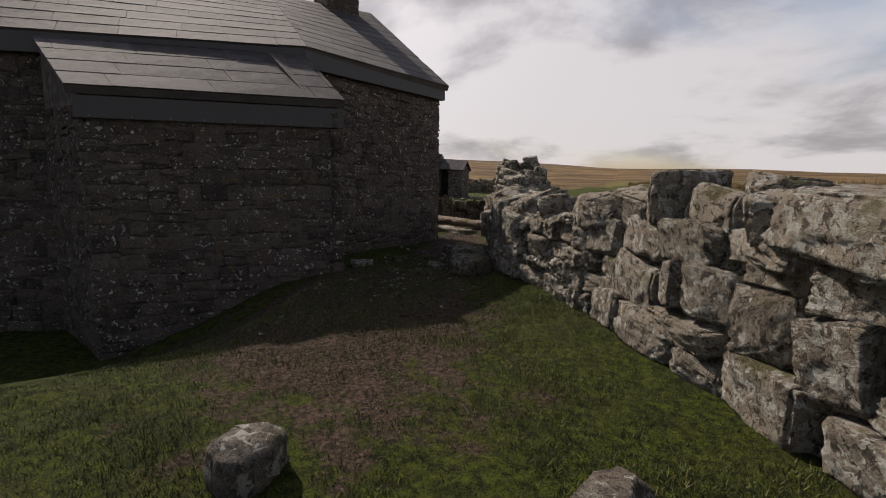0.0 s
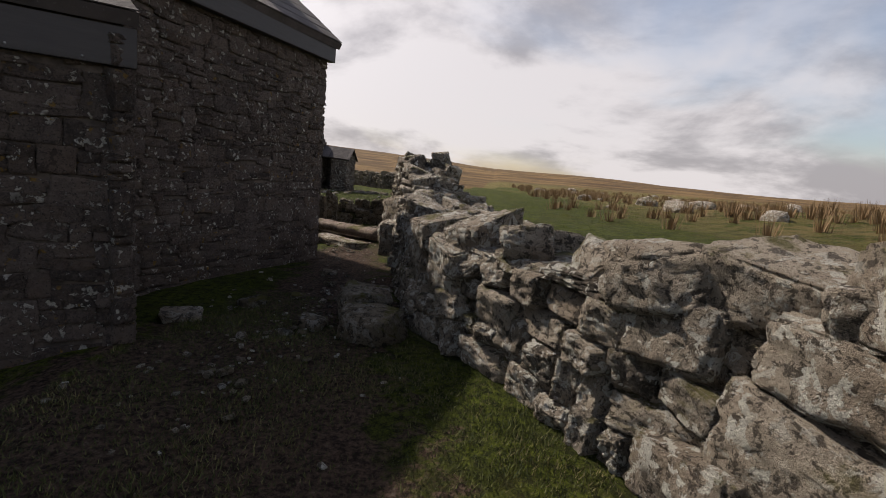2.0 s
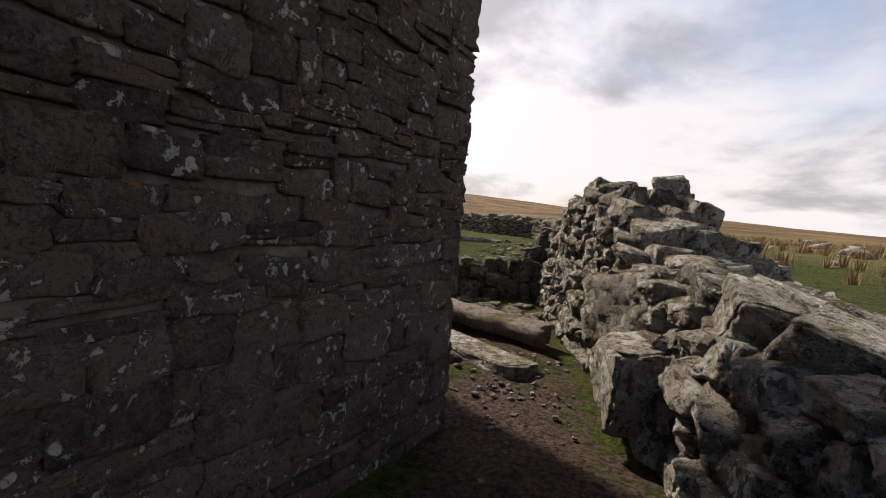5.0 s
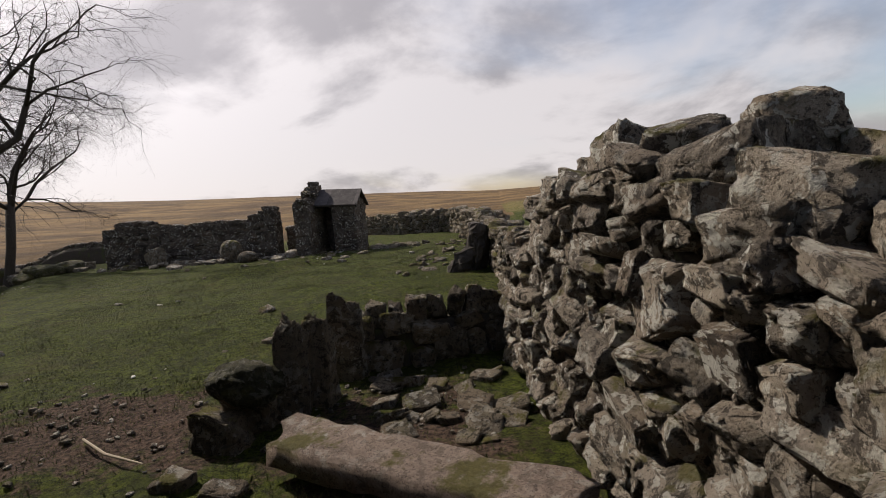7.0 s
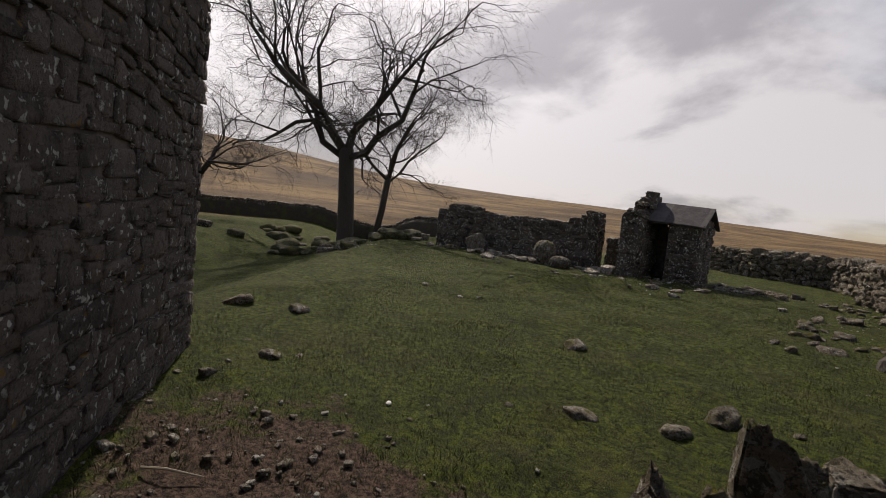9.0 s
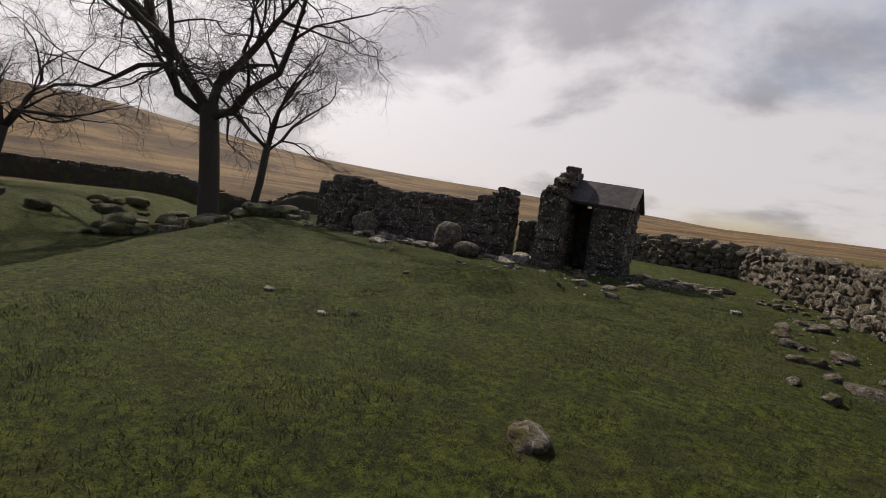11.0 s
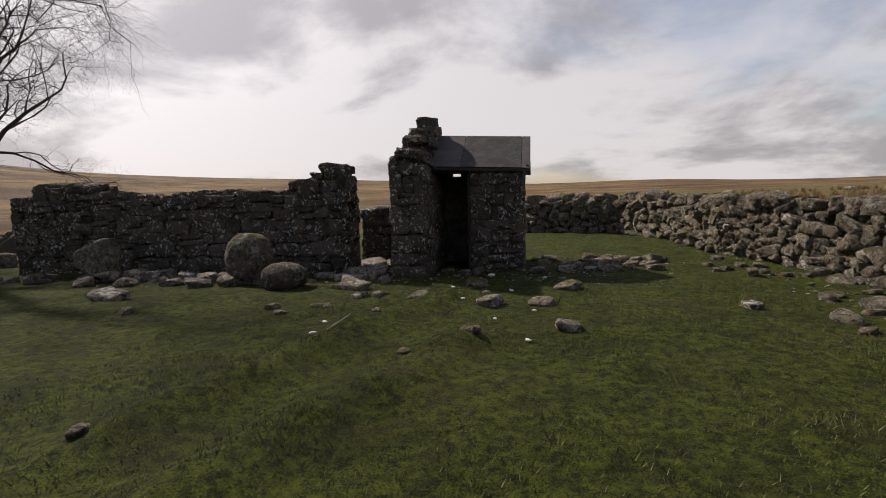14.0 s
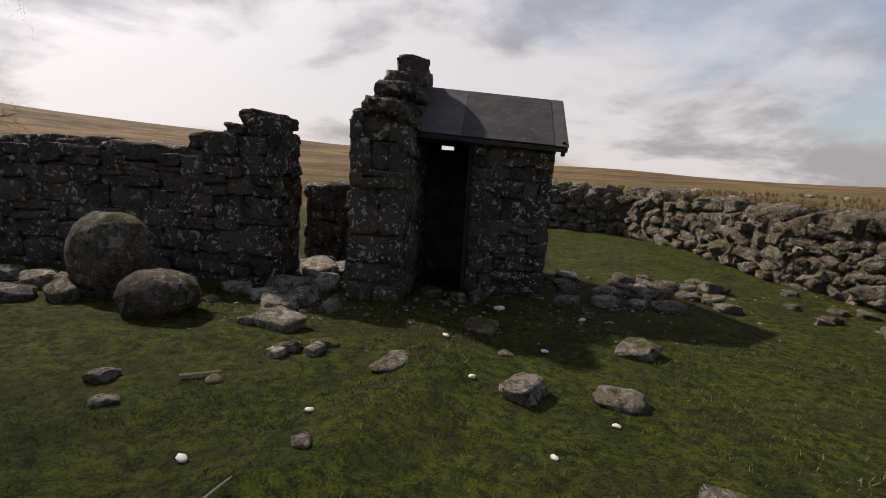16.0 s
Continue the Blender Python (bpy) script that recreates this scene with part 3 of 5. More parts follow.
def masonry(frame_m, length, low, top, seed, sizes=(0.30, 0.15), hole=None, proud=0.014, wob=0.030):
    """Matrices and sizes of rubble on a wall's face (y = 0, outward is -y): uneven courses, some stones split in two."""
    rnd = random.Random(seed)
    out, z = [], low
    peak = max(top(length * k / 20) for k in range(21))

    def one(a, b, lo, hi):
        mid, h = (a + b) / 2, hi - lo
        if b - a < 0.05 or lo + h * 0.7 > top(mid) or (hole and hole(a, b, lo, hi)):
            return
        m = frame_m @ Matrix.Translation((mid, 0.085 - rnd.uniform(0, proud), (lo + hi) / 2 + rnd.uniform(-wob, wob))) @ Euler((rnd.uniform(-0.04, 0.04), rnd.uniform(-0.11, 0.11), rnd.uniform(-0.04, 0.04))).to_matrix().to_4x4()
        if rnd.random() < 0.5:
            m = m @ Matrix.Rotation(math.pi, 4, "Y")
        out.append((m, ((b - a) * rnd.uniform(0.97, 1.03), 0.13, h * rnd.uniform(0.95, 1.1))))

    while z < peak:
        h = sizes[1] * rnd.uniform(0.8, 1.5)
        x = rnd.uniform(-0.15, 0.0)
        while x < length:
            ln = sizes[0] * rnd.uniform(0.4, 1.5)
            a, b = max(x, 0.0), min(x + ln, length)
            if rnd.random() < 0.48:
                cut = z + h * rnd.uniform(0.35, 0.65)
                one(a, b, z, cut), one(a, b, cut, z + h)
            else:
                one(a, b, z, z + h)
            x += ln
        z += h
    return out


def block_mesh(name, seed, mat, cuts=3, rough=0.10):
    """A squared stone one unit across with broken edges."""
    bm = bmesh.new()
    bmesh.ops.create_cube(bm, size=2.0)
    bmesh.ops.subdivide_edges(bm, edges=list(bm.edges), cuts=cuts, use_grid_fill=True)
    bmesh.ops.triangulate(bm, faces=list(bm.faces))
    for v in bm.verts:
        c = v.co.copy()
        size = (abs(c.x) ** 14 + abs(c.y) ** 14 + abs(c.z) ** 14) ** (1 / 14)
        c = c / size
        lump = noise.fractal(c * 1.6 + Vector((seed * 5.7, 0, 0)), 0.7, 2.3, 5)
        v.co = c * (1 + rough * 1.6 * lump) * 0.5
    return mesh_of(name, bm, mat, True)


RUIN = [block_mesh("stone", 230 + k, RUIN_STONE, 3, 0.13) for k in range(14)]
HOUSE_ROCK = [block_mesh("stone", 200 + k, HOUSE_STONE, 6) for k in range(16)]


HOUSE_COARSE = [block_mesh("stone", 200 + k, HOUSE_STONE, 3) for k in range(16)]


def lay_masonry(parts, parent, near, meshes=HOUSE_ROCK, mat=HOUSE_STONE, limit=280, seed=1):
    rnd = random.Random(seed)
    parts = sorted(parts, key=lambda p: (p[0].translation - Vector(near)).length)
    coarse = HOUSE_COARSE if meshes is HOUSE_ROCK else meshes
    lay([(rnd.choice(meshes if k < limit else coarse), m, size) for k, (m, size) in enumerate(parts)], parent, limit, stuff_mat=mat)


house = thing("stone_house", "old dark stone house with a slate roof and lean-to annexe", "house")
gable_m, GABLE = wall_frame(C0, C1)
back_m, BACK = wall_frame(W1, C0)
long_m, LONG = wall_frame(W0, W1)
inward = Vector((-gable_m[1][0], gable_m[0][0]))
APEX = (C0 + C1) / 2
LEN_DIR = Vector((gable_m[0][1], gable_m[1][1])) * 1.0        # into the house from the gable
F0 = C1 + LEN_DIR * 9.5


def gable_top(x):
    return EAVE + (RIDGE - EAVE) * (1 - abs(x / GABLE * 2 - 1)) - 0.05


DOOR_A, DOOR_B, DOOR_TOP = 2.75, 4.02, 1.36


def solid_wall(name, m, length, top_fn, hole=None, thick=0.55, low=-1.3):
    """A wall as a row of upright slices, with an opening left through it."""
    bm = bmesh.new()
    ends = (0.06, length - 0.055)
    xs = sorted({*ends, *(length * k / 12 for k in range(13)), *(hole[:2] if hole else ())})
    xs = [x for x in xs if ends[0] <= x <= ends[1]]
    for a, b in zip(xs, xs[1:]):
        if b - a < 0.005:
            continue
        floor = low
        if hole and hole[0] - 0.01 <= a and b <= hole[1] + 0.01:
            floor = hole[2]
        lowz = [m @ Vector((x, y, floor)) for x, y in ((a, 0.045), (b, 0.045), (b, thick), (a, thick))]
        high = [m @ Vector((x, y, top_fn(x))) for x, y in ((a, 0.045), (b, 0.045), (b, thick), (a, thick))]
        v = [bm.verts.new(c) for c in lowz + high]
        for f in ((0, 3, 2, 1), (4, 5, 6, 7), (0, 1, 5, 4), (1, 2, 6, 5), (2, 3, 7, 6), (3, 0, 4, 7)):
            bm.faces.new([v[k] for k in f])
    bmesh.ops.remove_doubles(bm, verts=list(bm.verts), dist=0.001)
    return part(name, bm, MORTAR, house, "dark rubble wall with old mortar")


gable_wall = solid_wall("gable_wall", gable_m, GABLE, gable_top, (DOOR_A, DOOR_B, DOOR_TOP))
back_wall = solid_wall("back_wall", back_m, BACK, lambda x: EAVE)
long_wall = solid_wall("long_wall", long_m, LONG, lambda x: EAVE)
west_m, WEST = wall_frame(C1, F0)
west_wall = solid_wall("west_wall", west_m, WEST, lambda x: EAVE)
end_m, END = wall_frame(F0, W0)
end_wall = solid_wall("end_wall", end_m, END, lambda x: EAVE + (RIDGE - EAVE) * (1 - abs(x / END * 2 - 1)) - 0.05)

lay_masonry(masonry(gable_m, GABLE, -0.15, gable_top, 21, (0.27, 0.13), lambda a, b, z, y: b > DOOR_A - 0.02 and a < DOOR_B + 0.02 and z < DOOR_TOP + 0.26), gable_wall, (-1.0, 12.6, 1.4))
lay_masonry(masonry(back_m, BACK, -0.15, lambda x: EAVE, 22, (0.26, 0.13)), back_wall, (0.6, 10, 1.4))
lay_masonry(masonry(long_m, LONG, -1.1, lambda x: EAVE, 23, (0.36, 0.18)), long_wall, (-3, 6.2, 1.0), limit=140)

# doorway in the gable: lintel, jambs and a black sheet for the recess's shade
bm = bmesh.new()
box(bm, (DOOR_A - 0.35, -0.02, DOOR_TOP), (DOOR_B + 0.22, 0.30, DOOR_TOP + 0.26), gable_m, 0.025)
part("lintel", bm, HOUSE_STONE, gable_wall, "long granite lintel", False)
bm = bmesh.new()
box(bm, (DOOR_B - 0.13, 0.20, -0.1), (DOOR_B - 0.02, 0.30, DOOR_TOP - 0.003), gable_m, 0.008)
part("door_jamb", bm, BLACK_WOOD_AND_SHADE, gable_wall, "dark wooden door frame")
bm = bmesh.new()
box(bm, (DOOR_A + 0.02, 0.20, -0.1), (DOOR_A + 0.13, 0.30, DOOR_TOP - 0.003), gable_m, 0.008)
part("door_jamb", bm, BLACK_WOOD_AND_SHADE, gable_wall, "dark wooden door frame")
# added flat sheet, no real leaf: its black colour stands for the recess's darkness
bm = bmesh.new()
box(bm, (DOOR_A + 0.14, 0.24, -0.1), (DOOR_B - 0.14, 0.29, DOOR_TOP - 0.01), gable_m, 0.004)
part("door", bm, BLACK_WOOD_AND_SHADE, gable_wall, "black sheet standing in for the shade of the open doorway")

# annexe
ann_m, ANN = wall_frame(A0, A1)
annexe = thing("annexe", "low dark stone lean-to with a slate roof", "outbuilding")
ANN_TOP = 2.42


def ann_wall(name, m, length, top):
    bm = bmesh.new()
    i, j = 0.30 if name == "side_wall" else 0.06, length - (0.10 if name == "end_wall" else 0.06)
    v = [bm.verts.new(m @ Vector((x, y, z))) for z0, z1 in ((-1.4, None),) for x, y, z in ((i, 0.045, -1.4), (j, 0.045, -1.4), (j, 0.45, -1.4), (i, 0.45, -1.4), (i, 0.045, top(i)), (j, 0.045, top(j)), (j, 0.45, top(j)), (i, 0.45, top(i)))]
    for f in ((0, 3, 2, 1), (4, 5, 6, 7), (0, 1, 5, 4), (1, 2, 6, 5), (2, 3, 7, 6), (3, 0, 4, 7)):
        bm.faces.new([v[k] for k in f])
    return part(name, bm, MORTAR, annexe, "dark rubble wall with old mortar")


back_dir = Vector((ann_m[0][1], ann_m[1][1]))
B1, B0 = Vector((-0.15, 7.62)), Vector((-3.25, 5.75))
front = ann_wall("front_wall", ann_m, ANN, lambda x: ANN_TOP)
side_m, SIDE = wall_frame(A1, B1)
side = ann_wall("side_wall", side_m, SIDE, lambda x: ANN_TOP + 0.66 * x)
other_m, OTHER = wall_frame(B0, A0)
other = ann_wall("end_wall", other_m, OTHER, lambda x: ANN_TOP + 0.42 * (OTHER - x))
lay_masonry(masonry(ann_m, ANN, -1.2, lambda x: ANN_TOP - 0.30, 31, (0.30, 0.15)), front, (0, 6.2, 1.0))
lay_masonry(masonry(side_m, SIDE, -0.3, lambda x: ANN_TOP - 0.1 + 0.66 * x, 32, (0.26, 0.14)), side, (1, 7, 1.0))
lay_masonry(masonry(other_m, OTHER, -1.2, lambda x: ANN_TOP - 0.1, 33, (0.26, 0.14)), other, (1, 7, 1.0))


def board(parent, m, a, b, low, high, y0, y1, name="fascia_board", nails=0):
    bm = bmesh.new()
    box(bm, (a, y0, low), (b, y1, high), m, 0.006)
    ob = part(name, bm, BOARD, parent, "dark painted fascia board")
    for k in range(nails):
        bm = bmesh.new()
        bmesh.ops.create_uvsphere(bm, u_segments=8, v_segments=5, radius=0.009, matrix=m @ Matrix.Translation((a + (b - a) * (k + 0.4 + 0.2 * math.sin(k * 7)) / nails, y0, low + 0.03)))
        part("nail", bm, NAIL, ob, "pale nail head")
    return ob


board(annexe, ann_m, -0.03, ANN + 0.02, ANN_TOP - 0.31, ANN_TOP - 0.04, -0.035, 0.06, nails=8)
board(house, back_m, -0.05, BACK + 0.05, EAVE - 0.02, EAVE + 0.26, -0.10, 0.02)
board(house, long_m, -0.05, LONG + 0.05, EAVE - 0.02, EAVE + 0.26, -0.10, 0.02)


def slates(parent, low_a, low_b, high_a, high_b, seed, row=0.44, wide=1.0, thick=0.007):
    """Overlapping slates laid course by course between an eave line and a ridge line."""
    rnd = random.Random(seed)
    rise = (((high_a + high_b) - (low_a + low_b)) / 2).length
    rows = max(1, round(rise / row))
    out = (low_b - low_a).cross(high_a - low_a).normalized()

    def at(u, v):
        return low_a.lerp(low_b, u).lerp(high_a.lerp(high_b, u), v)

    for k in range(rows):
        v0, v1 = k / rows, min(1.0, (k + 1.12) / rows)
        length = (at(1, v0) - at(0, v0)).length
        x = -rnd.uniform(0, wide)
        while x < length:
            ln = wide * rnd.uniform(0.6, 1.45)
            lo, hi = max(x, 0.0) / length, min(x + ln, length) / length
            if (hi - lo) * length > 0.05:
                gap, drop = 0.003 / length, rnd.uniform(-0.012, 0.012) / rise
                low = 0.010 + rnd.uniform(0.0, 0.004)
                bm = bmesh.new()
                ring = [at(lo + gap, v0 + drop), at(hi - gap, v0 + drop + rnd.uniform(-0.006, 0.006) / rise), at(hi - gap, v1), at(lo + gap, v1)]
                bottom = [bm.verts.new(c + out * h) for c, h in zip(ring, (low, low, 0.006, 0.006))]
                top = [bm.verts.new(c + out * (h + thick)) for c, h in zip(ring, (low, low, 0.006, 0.006))]
                bm.faces.new(top), bm.faces.new(bottom[::-1])
                for i in range(4):
                    j = (i + 1) % 4
                    bm.faces.new((bottom[i], bottom[j], top[j], top[i]))
                part("slate", bm, SLATE, parent)
            x += ln


def roof_slab(name, parent, corners, thick=0.10):
    """A slope between an eave and a ridge that need not lie in one plane; corners run round from the eave."""
    bm = bmesh.new()
    la, lb, hb, ha = corners
    n = (lb - la).cross(ha - la).normalized()
    size = 10
    top = [[bm.verts.new(la.lerp(lb, i / size).lerp(ha.lerp(hb, i / size), j / size)) for i in range(size + 1)] for j in range(size + 1)]
    low = [[bm.verts.new(v.co - n * thick) for v in row] for row in top]
    for j in range(size):
        for i in range(size):
            bm.faces.new((top[j][i], top[j][i + 1], top[j + 1][i + 1], top[j + 1][i]))
            bm.faces.new((low[j][i], low[j + 1][i], low[j + 1][i + 1], low[j][i + 1]))
    rim = [(0, i) for i in range(size)] + [(j, size) for j in range(size)] + [(size, i) for i in range(size, 0, -1)] + [(j, 0) for j in range(size, 0, -1)]
    for (j, i), (q, p) in zip(rim, rim[1:] + rim[:1]):
        bm.faces.new((top[q][p], top[j][i], low[j][i], low[q][p]))
    bmesh.ops.recalc_face_normals(bm, faces=bm.faces)
    return part(name, bm, SLATE, parent, "weathered grey slate slope")


def v3(p, z):
    return Vector((p.x, p.y, z))


# main roof: a slope over the back, one over the front
ridge_near = v3(APEX - LEN_DIR * 0.12, RIDGE + 0.12)
ridge_far = v3((W0 + F0) / 2, RIDGE + 0.12)
eave_out = Vector((back_m[0][1], back_m[1][1])) * -0.12
e0 = v3(C0 + eave_out - LEN_DIR * 0.12, EAVE + 0.28)
e1 = v3(W1 + eave_out, EAVE + 0.28)
long_out = Vector((long_m[0][1], long_m[1][1])) * -0.12
e2 = v3(W0 + long_out, EAVE + 0.28)
ridge_mid = ridge_far.lerp(ridge_near, 0.72)
roof_long = roof_slab("roof_slope", house, [e2, e1, ridge_mid, ridge_far])
roof_back = roof_slab("roof_slope", house, [e1, e0, ridge_near, ridge_mid])
roof_front = roof_slab("roof_slope", house, [ridge_near, v3(C1 - LEN_DIR * 0.12, EAVE + 0.2), v3(F0, EAVE + 0.2), ridge_far])
slates(roof_long, e2, e1, ridge_far, ridge_mid, 5)
slates(roof_back, e1, e0, ridge_mid, ridge_near, 7)

# annexe roof runs on up to the house roof
r0 = Vector((*(A0 - (A1 - A0).normalized() * 0.08 - back_dir * 0.10), ANN_TOP + 0.06))
r1 = Vector((*(A1 + (A1 - A0).normalized() * 0.03 - back_dir * 0.10), ANN_TOP + 0.06))
high0, high1 = Vector((-3.45, 5.80, EAVE + 0.36)), Vector((-0.22, 7.78, EAVE + 0.36))
annexe_roof = roof_slab("roof_slope", annexe, [r0, r1, high1, high0], 0.10)
slates(annexe_roof, r0, r1, high0, high1, 6)

# chimney
chimney_at = APEX + LEN_DIR * 0.9
bm = bmesh.new()
turn = Matrix.Translation((chimney_at.x, chimney_at.y, 0)) @ Matrix.Rotation(math.atan2(gable_m[1][0], gable_m[0][0]), 4, "Z")
box(bm, (-0.50, -0.42, RIDGE - 0.7), (0.50, 0.42, RIDGE + 1.5), turn, 0.03)
chimney = part("chimney", bm, MORTAR, house, "square rubble chimney stack")
CHIM = []
for k in range(4):
    side_turn = turn @ Matrix.Rotation(k * math.pi / 2, 4, "Z")
    half, off = (0.50, 0.42) if k % 2 == 0 else (0.42, 0.50)
    CHIM += masonry(side_turn @ Matrix.Translation((-half, -off - 0.02, 0)), half * 2, RIDGE - 0.6, lambda x: RIDGE + 1.5, 50 + k, (0.30, 0.18))
lay_masonry(CHIM, chimney, (4, 0, 6), limit=120)


# ---------------------------------------------------------------- the hut and ruined wall
def ruin_wall(name, label, a, b, thick, height, seed, sizes=(0.34, 0.2), limit=260):
    """A free-standing mortared ruin: core and squared stones on its faces and ends."""
    a, b = Vector(a), Vector(b)
    m, length = wall_frame(a, b)
    ob = thing(name, label, "ruined wall")
    bm = bmesh.new()
    count = max(4, int(length / 0.3))
    rings = []
    for i in range(count + 1):
        x = length * i / count
        h = height(x) - 0.06
        g = ground_z(*(m @ Vector((x, 0, 0))).xy)
        rings.append([bm.verts.new(m @ Vector((min(max(x, 0.06), length - 0.06), y, z))) for y, z in ((0.06, g - 0.3), (0.06, g + h), (thick - 0.06, g + h), (thick - 0.06, g - 0.3))])
    for r, q in zip(rings, rings[1:]):
        for k in range(4):
            bm.faces.new((r[k], r[(k + 1) % 4], q[(k + 1) % 4], q[k]))
    bm.faces.new(rings[0][::-1]), bm.faces.new(rings[-1])
    bmesh.ops.recalc_face_normals(bm, faces=bm.faces)
    part("core", bm, MORTAR, ob, "dark mortar and rubble core")
    g = min(ground_z(*a), ground_z(*b))
    lift = Matrix.Translation((0, 0, g))
    rows = masonry(lift @ m, length, -0.1, height, seed, sizes, None, 0.06)
    back = lift @ m @ Matrix.Translation((length, thick, 0)) @ Matrix.Rotation(math.pi, 4, "Z")
    rows += masonry(back, length, -0.1, lambda x: height(length - x), seed + 1, sizes, None, 0.06)
    near_end = lift @ m @ Matrix.Translation((length, 0, 0)) @ Matrix.Rotation(math.pi / 2, 4, "Z")
    rows += masonry(near_end, thick, -0.1, lambda x: height(length), seed + 2, sizes, None, 0.06)
    far_end = lift @ m @ Matrix.Translation((0, thick, 0)) @ Matrix.Rotation(-math.pi / 2, 4, "Z")
    rows += masonry(far_end, thick, -0.1, lambda x: height(0), seed + 3, sizes, None, 0.06)
    lay_masonry(rows, ob, (a.x * 0.4 + b.x * 0.6, a.y - 4, 1), RUIN, RUIN_STONE, limit)
    rnd = random.Random(seed)
    x = 0.15
    while x < length:
        k = rnd.uniform(0.22, 0.4)
        stone(rnd.choice(RUIN), m @ Vector((x, thick / 2 + rnd.uniform(-0.06, 0.06), g + height(x) + 0.02)), (k, thick * 0.85, k * 0.5), Matrix.Rotation(rnd.uniform(-0.2, 0.2), 4, "Z") @ turned(rnd, 0.12), ob)
        x += k * 0.95
    return ob


lw_h = curve([(0, 1.42), (0.6, 1.46), (0.7, 1.68), (1.7, 1.68), (2.0, 1.5), (3.2, 1.42), (4.6, 1.46), (5.6, 1.42), (6.0, 1.46), (6.2, 1.66), (6.55, 1.70), (6.6, 1.85), (6.9, 1.85)])
ruin_wall("ruined_wall", "long dark ruined stone wall with a ragged top", (-14.0, 28.75), (-7.0, 28.6), 0.55, lw_h, 61)


hut_side = Vector((-5.62, 28.30))
broken = ruin_wall("broken_gable", "tall broken stone gable end stepping up beside the hut", (-5.57, 28.30), (-5.57, 30.5), 0.56, curve([(0, 1.9), (0.75, 1.95), (0.8, 2.2), (1.8, 2.25), (2.2, 2.0)]), 75, (0.30, 0.2))

for z, size in ((2.28, (0.56, 0.7, 0.28)), (2.46, (0.50, 0.52, 0.26)), (2.63, (0.36, 0.36, 0.24))):
    stone(RUIN[int(z * 10) % 14], (-5.86 + 0.30 * (z - 2.3), 29.55, z), size, turned(random.Random(int(z * 100)), 0.12), broken)

# the hut itself
hut = thing("stone_hut", "small dark stone hut with an open doorway and slate roof", "hut")
HX0, HX1, HY0, HY1, HEAVE, HRIDGE = -5.60, -4.08, 28.95, 30.45, 1.86, 2.40
HG = ground_z(-4.8, 29.0)


def hut_block(name, x0, x1, y0, y1, low, top):
    bm = bmesh.new()
    a = [bm.verts.new((x, y, low)) for x, y in ((x0, y0), (x1, y0), (x1, y1), (x0, y1))]
    b = [bm.verts.new((x, y, top(y))) for x, y in ((x0, y0), (x1, y0), (x1, y1), (x0, y1))]
    for f in ((a[3], a[2], a[1], a[0]), b, (a[0], a[1], b[1], b[0]), (a[1], a[2], b[2], b[1]), (a[2], a[3], b[3], b[2]), (a[3], a[0], b[0], b[3])):
        bm.faces.new(f)
    return part(name, bm, MORTAR, hut, "dark mortared rubble")


hut_front = hut_block("front_wall", -4.93, HX1 - 0.05, HY0 + 0.05, HY0 + 0.42, -0.3, lambda y: HEAVE - 0.06)
lay_masonry(masonry(Matrix.Translation((-4.95, HY0, HG)), 0.87, -0.1, lambda x: HEAVE - HG - 0.08 * x, 81, (0.28, 0.18), None, 0.05), hut_front, (-4, 24, 1), RUIN, RUIN_STONE)
lay_masonry(masonry(Matrix.Translation((-4.95, HY0 + 0.42, HG)) @ Matrix.Rotation(-math.pi / 2, 4, "Z"), 0.42, -0.1, lambda x: HEAVE - HG, 82, (0.28, 0.2), None, 0.03), hut_front, (-4, 24, 1), RUIN, RUIN_STONE)


def hut_gable(y):
    return HEAVE - 0.09 + (HRIDGE - HEAVE) * (1 - abs((y - HY0) / (HY1 - HY0) * 2 - 1))


bm = bmesh.new()
ys = [HY0 + 0.43, (HY0 + HY1) / 2, HY1 - 0.05]
for x in (HX1 - 0.42, HX1 - 0.05):
    for y in ys:
        bm.verts.new((x, y, -0.3)), bm.verts.new((x, y, hut_gable(y) - 0.02))
bm.verts.ensure_lookup_table()
v = bm.verts
for k in (0, 2):
    bm.faces.new((v[k], v[k + 1], v[k + 3], v[k + 2])), bm.faces.new((v[6 + k], v[8 + k], v[9 + k], v[7 + k]))
    bm.faces.new((v[k + 1], v[k + 7], v[k + 9], v[k + 3]))
bm.faces.new((v[0], v[6], v[7], v[1])), bm.faces.new((v[4], v[5], v[11], v[10]))
bmesh.ops.recalc_face_normals(bm, faces=bm.faces)
hut_east = part("side_wall", bm, MORTAR, hut, "dark mortared rubble")
lay_masonry(masonry(Matrix.Translation((HX1, HY0, HG)) @ Matrix.Rotation(math.pi / 2, 4, "Z"), HY1 - HY0, -0.1, lambda x: hut_gable(HY0 + x) - HG - 0.05, 83, (0.30, 0.19), None, 0.05), hut_east, (-4, 24, 1), RUIN, RUIN_STONE)

bm = bmesh.new()
box(bm, (HX0, HY1 - 0.35, -0.3), (HX1 - 0.43, HY1, 1.72))
box(bm, (HX0, HY1 - 0.35, 1.723), (-5.46, HY1, 1.90))
box(bm, (-5.26, HY1 - 0.35, 1.723), (HX1 - 0.43, HY1, 1.90))
box(bm, (-5.46, HY1 - 0.35, 1.80), (-5.26, HY1, 1.90))
hut_rear = part("rear_wall", bm, MORTAR, hut, "dark rear wall with a small slot")
tagged(hut_rear, kind="stuff")
bm = bmesh.new()
box(bm, (-5.60, HY0 + 0.02, HEAVE - 0.11), (-4.90, HY0 + 0.18, HEAVE), bevel=0.01)
